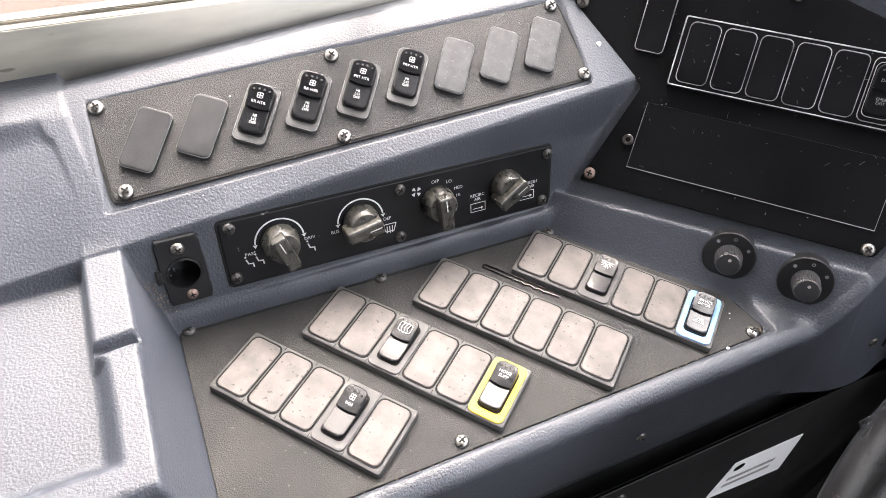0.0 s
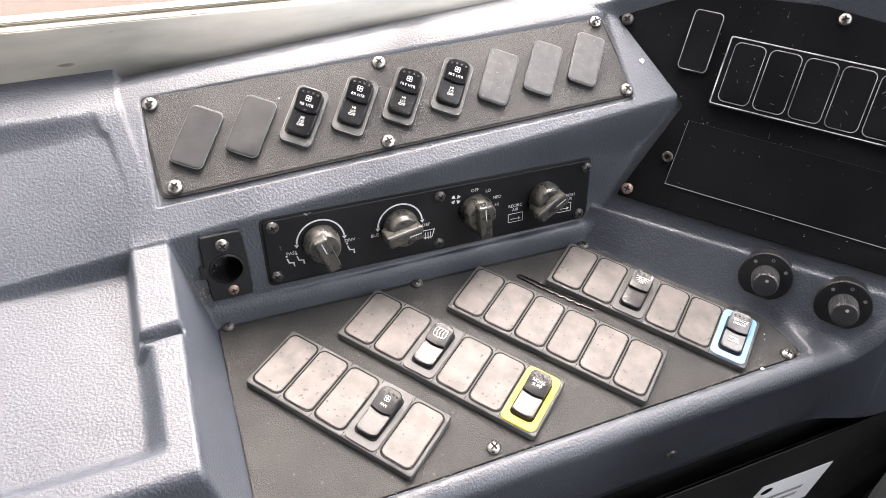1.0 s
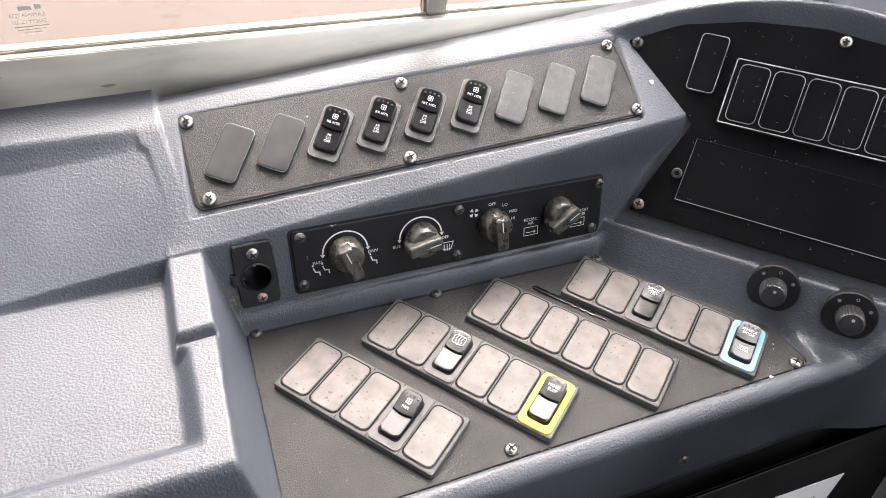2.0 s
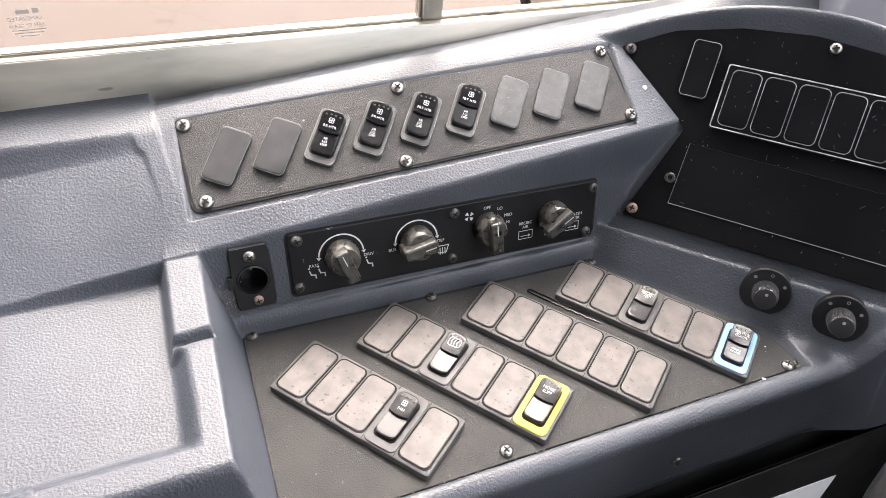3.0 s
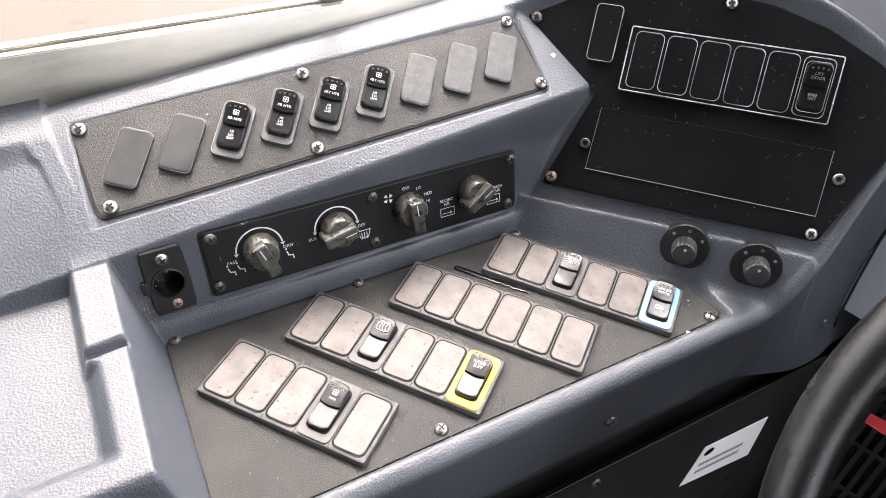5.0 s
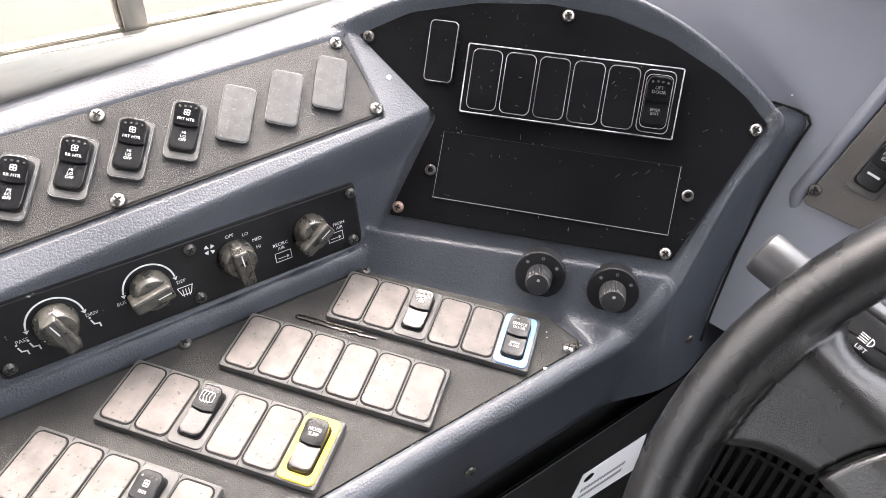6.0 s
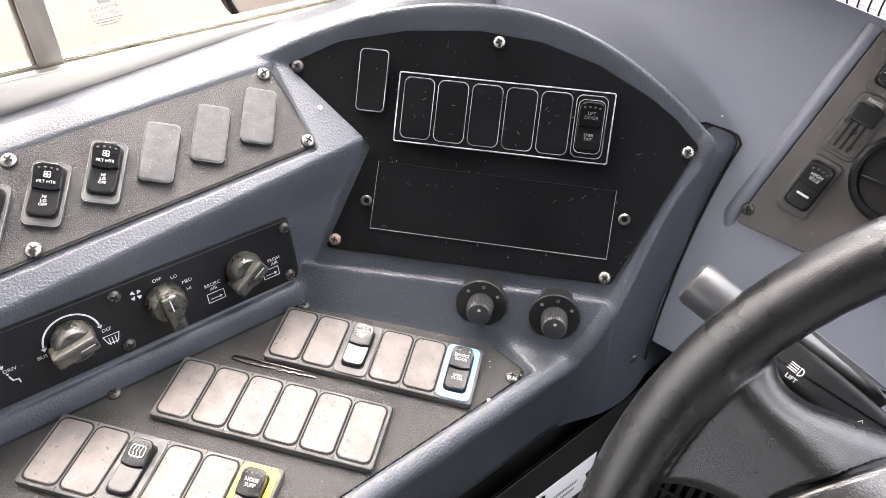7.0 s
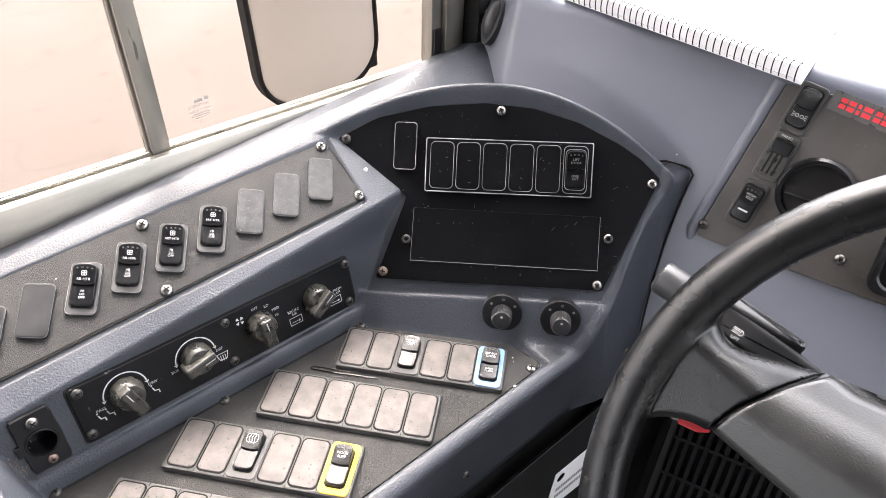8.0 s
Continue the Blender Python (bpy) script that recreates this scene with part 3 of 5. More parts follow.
for k in range(9):
    m = UP @ pose(-0.1378 + 0.0358 * k, 0.0, 0.0, 0, 0, -32.5)
    if 2 <= k <= 5:
        sw = thing("rocker_switch", m, "black rocker switch in a grey bezel marked %s" % ("rear heater" if k < 4 else "front heater"), "switch", "heater switches")
        part("bezel", BEZEL, None, sw)
        part("worn_edge", BEZEL_EDGE, None, sw, m=pose(0, 0, 0.0004))
        rocker(sw, pose(0, 0.001, 0.0026), "RR HTR" if k < 4 else "FRT HTR", "HI\nLO\nOFF", "fan")
    else:
        cover = part("blank_switch_cover", PLUG_DARK if k < 2 else PLUG, None, None, m=m)
        part("worn_edge", BEZEL_EDGE, None, cover, m=pose(0, 0, 0.0008))
        tagged(cover, "scuffed dark grey blank plug in the upper switch panel" if k < 2 else "chalky worn grey blank plug in the upper switch panel", "blank plug", "upper blank plugs")

# ---- heater control panel ----
heater_panel = thing("heater_control_panel", HV, "black heater control panel with white legends and four knobs", "control panel")
part("plate", slab(round_poly([(-0.1245, -0.0247), (0.1245, -0.0247), (0.1245, 0.0247), (-0.1245, 0.0247)], 0.004), -0.003, 0.002, 0.0008), PLATE, heater_panel)
part("gasket", slab(round_poly([(-0.1262, -0.0262), (0.1262, -0.0262), (0.1262, 0.0265), (-0.1262, 0.0265)], 0.005), -0.004, 0.0005, 0.0005), RUBBER, heater_panel)
for x, y, r in ((-0.118, 0.0195, 20), (0.0005, 0.0185, 50), (0.121, 0.019, 15), (-0.120, -0.018, 35), (-0.0015, -0.019, 10), (0.1175, -0.0195, 40)):
    screw(heater_panel, x, y, 0.002, 0.0042, DARK_STEEL, r)
ZP = 0.0023


def knob(x, y, turn, parent):
    """A skirted pointer knob with a raised grip bar."""
    k = part("knob", lathe([(0.0128, 0), (0.0128, 0.003), (0.0122, 0.0046), (0.0116, 0.0105), (0.0102, 0.0125), (0.0, 0.0132)], 36), KNOB, parent, "aged translucent grey-brown knob", m=pose(x, y, ZP, 0, 0, turn))
    bm = bmesh.new()
    q = round_poly([(-0.0046, -0.0150), (0.0046, -0.0150), (0.0052, 0.0112), (-0.0052, 0.0112)], 0.002, 3)
    slab(q, 0.004, 0.0190, 0.0014, bm)
    part("grip", bm, KNOB, k)
    part("pointer_line", stroke((0, 0.001), (0, 0.009), 0.0008, 0.0193), WHITE, k)
    return k


KNOBS = ((-0.0873, 0.0020, 20), (-0.0300, 0.0020, -80), (0.0285, 0.0018, 4), (0.0850, 0.0015, -58))
for x, y, tw in KNOBS:
    knob(x, y, tw, heater_panel)
for x, y, tw in KNOBS[:2]:
    bm = arc_strip(0.0160, 0.0171, 5, 175, ZP, None, 28, x, y)
    tri_mark((x - 0.01655, y + 0.001), 265, 0.0025, ZP, bm)
    tri_mark((x + 0.01655, y + 0.001), 275, 0.0025, ZP, bm)
    part("range_arrow", bm, WHITE, heater_panel)
kx = [k[0] for k in KNOBS]
for words, x, y in (("PASS", -0.1080, -0.0026), ("DRIV", -0.0672, -0.0015), ("BUS", -0.0491, -0.0022), ("DEF", -0.0106, -0.0019), ("OFF", 0.0278, 0.0181), ("LO", 0.0386, 0.0157), ("MED", 0.0458, 0.0091), ("HI", 0.0456, 0.0030), ("RECIRC\nAIR", 0.0613, -0.0029), ("FRESH\nAIR", 0.1080, -0.0035)):
    write(words, 0.0035, x, y, ZP, heater_panel)


def seat_sign(x, y, bm):
    for a, b in (((0, 0.004), (0.001, 0.001)), ((0.001, 0.001), (0.004, 0.0005)), ((0.004, 0.0005), (0.0042, -0.002))):
        stroke((x + a[0], y + a[1]), (x + b[0], y + b[1]), 0.0009, ZP, bm)
    arc_strip(0, 0.0007, 0, 360, ZP, bm, 8, x - 0.0003, y + 0.0062)


for x, y in ((-0.1114, -0.0105), (-0.1046, -0.0100), (-0.0690, -0.0100)):
    bm = bmesh.new()
    seat_sign(x, y, bm)
    part("seat_sign", bm, WHITE, heater_panel)
bm = bmesh.new()
for q in range(4):
    a = radians(20 + 90 * q)
    arc_strip(0.0003, 0.0032, 20 + 90 * q, 75 + 90 * q, ZP, bm, 6, 0.0007 * math.cos(a), 0.0007 * math.sin(a))
part("fan_sign", bm, WHITE, heater_panel, m=pose(0.0129, 0.0136, 0))
for bx, by in ((0.0617, -0.0113), (0.1040, -0.0118)):
    bm = bmesh.new()
    for a, b in (((-0.006, -0.0035), (0.006, -0.0035)), ((0.006, -0.0035), (0.006, 0.0035)), ((0.006, 0.0035), (-0.006, 0.0035)), ((-0.006, 0.0035), (-0.006, -0.0035)), ((-0.004, -0.001), (0.003, -0.001))):
        stroke((bx + a[0], by + a[1]), (bx + b[0], by + b[1]), 0.0005, ZP, bm)
    tri_mark((bx + 0.0025, by - 0.001), 0, 0.002, ZP, bm)
    part("air_flow_sign", bm, WHITE, heater_panel)
bm = bmesh.new()
for a, b in (((-0.005, 0.003), (0.005, 0.003)), ((0.005, 0.003), (0.003, -0.003)), ((0.003, -0.003), (-0.003, -0.003)), ((-0.003, -0.003), (-0.005, 0.003)), ((-0.002, -0.004), (-0.002, 0.001)), ((0, -0.004), (0, 0.001)), ((0.002, -0.004), (0.002, 0.001))):
    stroke(a, b, 0.0006, ZP, bm)
part("defrost_sign", bm, WHITE, heater_panel, m=pose(-0.0093, -0.0095, 0))
bm = bmesh.new()
for x in (-0.0095, 0.0):
    arc_strip(0, 0.0009, 0, 360, ZP, bm, 10, kx[3] + 0.0043 + x, -0.0146)
part("detent_marks", bm, WHITE, heater_panel)

# ---- power socket ----
sx, sy = SOCKET
socket = thing("power_socket", HV @ pose(sx, sy, 0, 0, 0, 1), "black round power socket on a screwed black mounting plate", "socket")
SQ, CI = [], []
for k in range(40):
    q = 2 * math.pi * k / 40
    c, t = math.cos(q), math.sin(q)
    f = min(0.01425 / max(abs(c), 1e-6), 0.02475 / max(abs(t), 1e-6)) * (1 - 0.03 * (abs(math.sin(2 * q)) ** 6))
    SQ.append((f * c, f * t))
    CI.append((0.0108 * c, 0.0108 * t - 0.0015))
part("mounting_plate", ring_slab(SQ, CI, -0.002, 0.003, bev=0.0007), BLACK_MATT, socket)
part("well", lathe([(0.0112, 0.0034), (0.0098, 0.0036), (0.0096, -0.018), (0.002, -0.018), (0.0018, -0.012), (0.0, -0.0115)], 28), BLACK, socket, m=pose(0, -0.0015, 0))
part("cap_hinge", box(-0.0172, -0.0135, -0.006, 0.003, 0.0, 0.0035, bev=0.0008), RUBBER, socket)
screw(socket, 0.0, 0.0168, 0.003, 0.0044, STEEL, 30)
screw(socket, 0.001, -0.0182, 0.003, 0.0036, RUSTY, 10)

# ---- lower panel and its switch banks ----
lower_panel = thing("lower_switch_panel", LOW, "dark grey textured panel with four rows of switches", "control panel")
low_pts = [(-0.0065, -0.1525), (0.3665, -0.1525), (0.3745, -0.1475), (0.3690, -0.1130), (0.2860, 0.0015), (-0.0065, 0.0085)]
part("plate", slab(round_poly(low_pts, 0.003), -0.0025, 0.001, 0.0006), PANEL, lower_panel)
# Slightly wider dark sheet, drawn for the shaded gap at the plate's edge.
part("gasket", slab(inset(round_poly(low_pts, 0.003), -0.0016), -0.004, -0.0002), SLOT, lower_panel)
for x, y, r, mt in ((0.0, 0.0, 20, DARK_STEEL), (0.1371, -0.0036, 40, DARK_STEEL), (0.278, -0.0072, 10, DARK_STEEL), (0.3636, -0.1489, 35, STEEL), (0.1363, -0.1457, 20, STEEL)):
    screw(lower_panel, x, y, 0.001, 0.0046, mt, r)

# Black tube drawn where the rear gap lies in shade.
part("rear_joint", sweep([(x, -0.0046 + 0.008 * min(0.6, max(0.0, 0.5 - 2 * x)), 0.0011) for x in np.linspace(-0.004, 0.284, 40)], 0.0010, 6), RUBBER, lower_panel, "black gap along the panel's rear edge")

PITCH, BANK_W = 0.0244, 0.0487
INSERT = make_mesh("blank_insert", slab(rounded(0.0214, 0.0421, 0.0042), 0.0, 0.0009, 0.0006), BLANK)
JOINT = make_mesh("joint", box(-0.00018, 0.00018, -0.0014, 0.0014, -0.0002, 0.00015), SLOT)
GROOVE = make_mesh("groove", slab(rounded(0.0237, 0.0444, 0.0050), -0.0005, 0.00025), SLOT)


def bank(x, y, count, special, label):
    """A moulded row frame with blank inserts and rockers; (x, y) is its lower left corner."""
    w = PITCH * count + 0.0036
    m = pose(x, y, 0.001, 0, 0, -51.5) @ pose(w / 2, BANK_W / 2, 0)
    b = thing("switch_bank", m, label, "switch bank", "switch banks on the lower panel")
    part("frame", slab(rounded(w, BANK_W, 0.0022, 3), 0, 0.0052, 0.0016), FRAME, b)
    for k in range(count - 1):
        xx = -w / 2 + 0.0018 + PITCH * (k + 1)
        for yy in (-0.0222, 0.0222):
            part("joint", JOINT, None, b, m=pose(xx, yy, 0.0052))
    for k in range(count):
        cx = -w / 2 + 0.0018 + PITCH * (k + 0.5)
        if k in special:
            up, lo, icon, colour, size = special[k]
            frame_mat = {"yellow": YELLOW, "blue": BLUE}.get(colour, FRAME)
            part("switch_bezel", slab(rounded(0.0240, 0.0462, 0.0042), 0.0045, 0.0062, 0.0007), frame_mat, b, "%s switch bezel" % colour if colour else "", m=pose(cx, 0, 0))
            rocker(b, pose(cx, 0, 0.0062), up, lo, icon, None, size, 0.86, 0.92)
        else:
            part("groove", GROOVE, None, b, m=pose(cx, 0, 0.0052))
            part("blank_insert", INSERT, None, b, m=pose(cx, 0, 0.0052))
    return b


bank(0.0030, -0.0510, 5, {3: ("FAN", "", "fan", "", 0.0030)}, "row of four grey blanks and a black fan rocker switch")
bank(0.0683, -0.0328, 6, {2: ("", "", "defrost", "", 0.0030), 5: ("NOISE\nSUPP", "", "", "yellow", 0.0036)}, "grey switch row with mirror heat rocker and yellow-bezelled rocker")
bank(0.1486, -0.0345, 6, {}, "row of six worn grey blank inserts")
bank(0.2290, -0.0345, 6, {2: ("", "", "light", "", 0.0030), 5: ("SERVICE\nDOOR", "OPEN\nCLOSE", "", "blue", 0.0034)}, "grey switch row with lamp rocker and blue-bezelled door rocker")

# hairpin lying between two rows
pin = []
for k in range(40):
    t = k / 39
    pin.append((0.013 + 0.047 * t, 0.0007 * math.sin(t * 40) if 0.35 < t < 0.8 else 0.0, 0.0))
pin = pin[::-1] + [(-0.0015, 0.001, 0), (-0.002, 0.0022, 0), (-0.0012, 0.0034, 0), (0.0, 0.004, 0)] + [(0.050 * k / 12, 0.004 - 0.0012 * k / 12, 0) for k in range(1, 13)]
tagged(part("hairpin", sweep(pin, 0.0006, 6), BLACK, None, m=pose(0.2125, -0.0235, 0.0017, 0, 0, -50)), "thin black wavy hairpin lying on the lower panel", "hairpin")

# ---- black end panel in the binnacle ----
end_panel = thing("end_panel", EN, "scratched black arched panel with a row of blank switches", "control panel")
en_pts = [(-0.1085, -0.0775), (0.1045, -0.0645)] + ARCH_IN + [(-0.0870, 0.0030)]
part("plate", slab(round_poly(en_pts, 0.003, 3), -0.003, 0.0, 0.0005), WORN, end_panel)
for x, y, mt in ((-0.150, 0.051, DARK_STEEL), (-0.007, 0.091, STEEL), (-0.102, -0.070, RUSTY), (0.099, -0.060, STEEL), (0.137, 0.038, STEEL)):
    screw(end_panel, x, y, 0, 0.0045, mt, 25 + 300 * x)
for x, y in ((-0.083, -0.037), (0.104, -0.016)):
    st = part("socket_bolt", lathe([(0.0042, 0), (0.0042, 0.0016), (0.0034, 0.0024), (0.0022, 0.0024), (0.0020, 0.0006), (0.0, 0.0006)], 18), STEEL if x > 0 else DARK_STEEL, end_panel, m=pose(x, y, 0))
    part("hex_recess", arc_strip(0, 0.0021, 0, 360, 0.0009, None, 6), SLOT, st)
lb = [(-0.077, -0.0565), (0.0975, -0.0465), (0.0945, 0.003), (-0.0785, -0.0065)]
part("label_plate", slab(round_poly(lb, 0.001, 2), 0.0, 0.0008, 0.0003), WORN, end_panel)
# Strokes paint the brightly lit lower and side edges of the plate.
bm = bmesh.new()
for a, b, w in ((lb[0], lb[1], 0.0006), (lb[1], lb[2], 0.0004), (lb[3], lb[0], 0.0003)):
    stroke(a, b, w, 0.0009, bm)
part("label_edge", bm, GREY_PRINT, end_panel)

bank_e = thing("black_switch_bank", EN @ pose(0.0052, 0.0395, 0.0, 0, 0, 3.6), "black six-position switch bank with pale worn edges and painted edge glints", "switch bank")
BW, BH = 0.1545, 0.0505
part("frame", slab(rounded(BW, BH, 0.0015, 2), 0, 0.0048, 0.0008), WORN, bank_e)
# Pale rings here carry edge wear and the highlights on raised rims.
part("worn_edge", ring_slab(rounded(BW - 0.0006, BH - 0.0006, 0.0015, 2), rounded(BW - 0.0024, BH - 0.0024, 0.0012, 2), 0.0040, 0.0051, bev=0.0002), EDGE, bank_e)
EINS = make_mesh("black_insert", slab(rounded(0.0212, 0.0425, 0.0042), 0.0, 0.0014, 0.0006), WORN)
ERIM = make_mesh("insert_edge", ring_slab(rounded(0.0222, 0.0437, 0.0046), rounded(0.0213, 0.0427, 0.0042), 0.0, 0.0009, bev=0.0001), EDGE)
for k in range(6):
    cx = -BW / 2 + 0.0035 + 0.02455 * (k + 0.5)
    part("insert_edge", ERIM, None, bank_e, m=pose(cx, 0, 0.0047))
    if k < 5:
        part("black_insert", EINS, None, bank_e, m=pose(cx, 0, 0.0046))
    else:
        part("switch_bezel", slab(rounded(0.0212, 0.0425, 0.0042), 0.0, 0.0012, 0.0005), WORN, bank_e, m=pose(cx, 0, 0.0047))
        part("rocker_edge", ring_slab(rounded(0.0186, 0.0372, 0.0042), rounded(0.0178, 0.0364, 0.0040), 0, 0.0008, bev=0.0001), EDGE, bank_e, m=pose(cx, 0, 0.0058))
        rocker(bank_e, pose(cx, 0, 0.0048), "LIFT\nDOOR", "EMER\nEXIT", "", GREY_PRINT, 0.0034)
single = thing("black_blank_cover", EN @ pose(-0.0925, 0.0500, 0, 0, 0, 3.5), "single black blank cover with a pale worn edge and painted glint", "blank plug")
part("cover", slab(rounded(0.0215, 0.0445, 0.0035), 0, 0.0035, 0.0008), WORN, single)
part("worn_edge", ring_slab(rounded(0.0212, 0.0442, 0.0035), rounded(0.0200, 0.0430, 0.0030), 0.0028, 0.0036, bev=0.0001), EDGE, single)


def dimmer(x, y):
    """A round dimmer: a skirt disc with three marks and a ribbed knob."""
    d = thing("dimmer_knob", EN @ pose(x, y, 0.0060, 14), "black ribbed dimmer knob on a round black dial", "knob", "dimmer knobs")
    part("dial", lathe([(0.0186, -0.010), (0.0186, 0.001), (0.0179, 0.0018), (0.0116, 0.0022), (0.0, 0.0022)], 40), BLACK_MATT, d)
    part("cap", lathe([(0.0096, 0.002), (0.0092, 0.0150), (0.0087, 0.0178), (0.0078, 0.0190), (0.0, 0.0194)], 88, flute=0.00035), CAP, d)
    for a in (140, 90, 38):
        part("dial_mark", arc_strip(0.0007 if a == 90 else 0, 0.0013, 0, 360, 0.0024, None, 12, 0.0140 * math.cos(radians(a)), 0.0140 * math.sin(radians(a))), GREY_PRINT, d)
    part("pointer_dot", arc_strip(0, 0.0012, 0, 360, 0.0196, None, 10, 0, 0.0035), MARK, d)


dimmer(0.0150, -0.0952)
dimmer(0.0690, -0.0945)

# fine scratches, dust and chips on the end panel
rnd = random.Random(5)
bm = bmesh.new()
for k in range(60):
    a, v, q, ln = rnd.uniform(-0.10, 0.12), rnd.uniform(-0.06, 0.085), rnd.uniform(0, math.pi), rnd.choice((0.0006, 0.0009, 0.0015, 0.004))
    stroke((a, v), (a + ln * math.cos(q), v + ln * math.sin(q)), rnd.uniform(0.00012, 0.0005 if ln < 0.001 else 0.0002), 0.0010, bm)
tagged(part("scratches", bm, GREY_PRINT, end_panel), "pale scratches and dust", kind="stuff")
bm = bmesh.new()
for k in range(26):
    a, v, q, ln = rnd.uniform(-0.066, 0.078), rnd.uniform(-0.020, 0.018), rnd.uniform(0, math.pi), rnd.choice((0.0005, 0.0008, 0.0025))
    stroke((a, v), (a + ln * math.cos(q), v + ln * math.sin(q)), rnd.uniform(0.00012, 0.0003), 0.0063, bm)
tagged(part("scratches", bm, GREY_PRINT, bank_e), "pale scratches and dust", kind="stuff")


def chip(m, r, seed, material, label, name="paint_chip"):
    """A thin irregular flake."""
    rr = random.Random(seed)
    pts = [(r * rr.uniform(0.6, 1.2) * math.cos(2 * math.pi * k / 9), r * rr.uniform(0.6, 1.2) * math.sin(2 * math.pi * k / 9)) for k in range(9)]
    return tagged(part(name, slab(pts, -0.0004, 0.0004), material, None, m=m), label, "speck", "paint specks")


chip(UP @ pose(-0.0795, 0.0175, 0.0), 0.0009, 3, EDGE, "small pale paint speck on the upper switch panel")
chip(LOW @ pose(0.3600, -0.1290, 0.001), 0.0006, 4, WHITE, "tiny white speck on the lower switch panel")
chip(LOW @ pose(0.3570, -0.1330, 0.001), 0.0004, 5, WHITE, "tiny white speck on the lower switch panel")
chip(LOW @ pose(0.3370, -0.1540, 0.0022), 0.0014, 6, PAPER, "pale crumb in the lower panel's edge gap")

chip(seat((0.3385, 0.0578, 0.1206), (-0.072, -0.4775, 0.8757), (1, 0, 0)), 0.0026, 8, EDGE, "pale square scuff on the console ridge beside the upper panel")
chip(seat((0.5654, -0.1289, 0.1382), (-0.8985, -0.2318, 0.3728), (0.25, -0.968, 0)), 0.0010, 9, WHITE, "tiny white paint fleck on the dashboard slope")

# brown dirt gathered where the panel meets the moulding
bm = bmesh.new()
for k in range(138):
    if k < 60:
        p = (-0.010 + rnd.gauss(0, 0.004), 0.010 + rnd.gauss(0, 0.0025), 0.0026 + rnd.uniform(0, 0.001))
    elif k < 130:
        t = rnd.random()
        p = (t * 0.37, -0.1533 + rnd.gauss(0, 0.0006), 0.0008)
    else:
        p = (0.371 + rnd.gauss(0, 0.0022), -0.1495 + rnd.gauss(0, 0.0014), 0.0016)
    lathe([(rnd.uniform(0.0003, 0.0009), -0.0004), (rnd.uniform(0.0002, 0.0006), 0.0004), (0, 0.0006)], 5, bm, cx=p[0], cy=p[1])
    rest = max(p[2], float(console_height(np.array(p[0]), np.array(p[1])))) if k < 60 else p[2]
    for q in list(bm.verts)[-11:]:
        q.co.z += rest
tagged(part("dirt_crumbs", bm, DIRT), "brown dirt crumbs along the lower panel's edges", "dirt", kind="stuff")

# screws along the console's front
for x, y, z in ((0.2635, -0.1715, -0.0400), (0.4800, -0.1757, -0.0367), (0.0, -0.1735, -0.046)):
    tagged(part("front_screw", lathe([(0.0045, 0), (0.0042, 0.0016), (0.002, 0.0024), (0.0018, 0.001), (0, 0.001)], 14), DARK_STEEL, None, m=pose(x, y, z, 90, 0, 0)), "black socket screw in the console's front face", "screw", "front screws")

# ---- side window ----

def extrude_x(profile, x0, x1, shear=-0.0215):
    bm = bmesh.new()
    ends = [[bm.verts.new((x, y, z + shear * (x - 0.056))) for y, z in profile] for x in (x0, x1)]
    n = len(profile)
    for i in range(n):
        bm.faces.new((ends[0][i], ends[0][(i + 1) % n], ends[1][(i + 1) % n], ends[1][i]))
    bm.faces.new(ends[0][::-1])
    bm.faces.new(ends[1])
    bmesh.ops.recalc_face_normals(bm, faces=bm.faces)
    bmesh.ops.bevel(bm, geom=[e for e in bm.edges], offset=0.0008, segments=2, affect="EDGES")
    return bm


window = tagged(new("window_1"), "sliding side window in a brushed aluminium frame", "window", kind="structure")
part("sill_rail", extrude_x([(0.1500, 0.080), (0.1500, 0.1496), (0.1515, 0.1516), (0.1585, 0.1516), (0.1585, 0.1480), (0.1600, 0.1480), (0.1600, 0.080)], -0.75, 0.548), ALU, window)
part("sliding_track", extrude_x([(0.1602, 0.080), (0.1602, 0.1492), (0.1625, 0.1492), (0.1625, 0.1524), (0.1668, 0.1524), (0.1668, 0.1460), (0.1728, 0.1460), (0.1728, 0.1490), (0.1800, 0.1490), (0.1800, 0.080)], -0.75, 0.548), ALU, window)


part("meeting_stile", slab(round_poly([(0.1835, 0.1605), (0.2000, 0.1605), (0.2000, 0.1765), (0.1835, 0.1765)], 0.001, 2), 0.140, 1.02), ALU_POST, window)
part("stile_lip", slab(round_poly([(0.1808, 0.1655), (0.1833, 0.1655), (0.1833, 0.1735), (0.1808, 0.1735)], 0.0006, 2), 0.140, 1.02), ALU_POST, window)
part("front_jamb", slab(round_poly([(0.520, 0.150), (0.546, 0.150), (0.546, 0.182), (0.520, 0.182)], 0.001, 2), 0.115, 1.02), ALU_POST, window)
part("jamb_channel", slab(round_poly([(0.506, 0.158), (0.5195, 0.158), (0.5195, 0.176), (0.506, 0.176)], 0.001, 2), 0.120, 1.02), ALU_POST, window)
part("latch", box(0.5075, 0.5165, 0.1545, 0.1578, 0.118, 0.182, bev=0.0012), BLACK_MATT, window, "black latch strip")
part("head_rail", box(-0.75, 0.548, 0.150, 0.182, 1.02, 1.06, bev=0.002), ALU, window)
part("rear_jamb", box(-0.75, -0.72, 0.150, 0.182, 0.14, 1.02), ALU_POST, window)
for x0, x1, y in ((-0.72, 0.185, 0.1690), (0.185, 0.515, 0.1730)):
    pane = part("pane", box(x0, x1, y, y + 0.003, 0.130, 1.02), GLASS, window, smooth=False)
    pane.visible_shadow = False
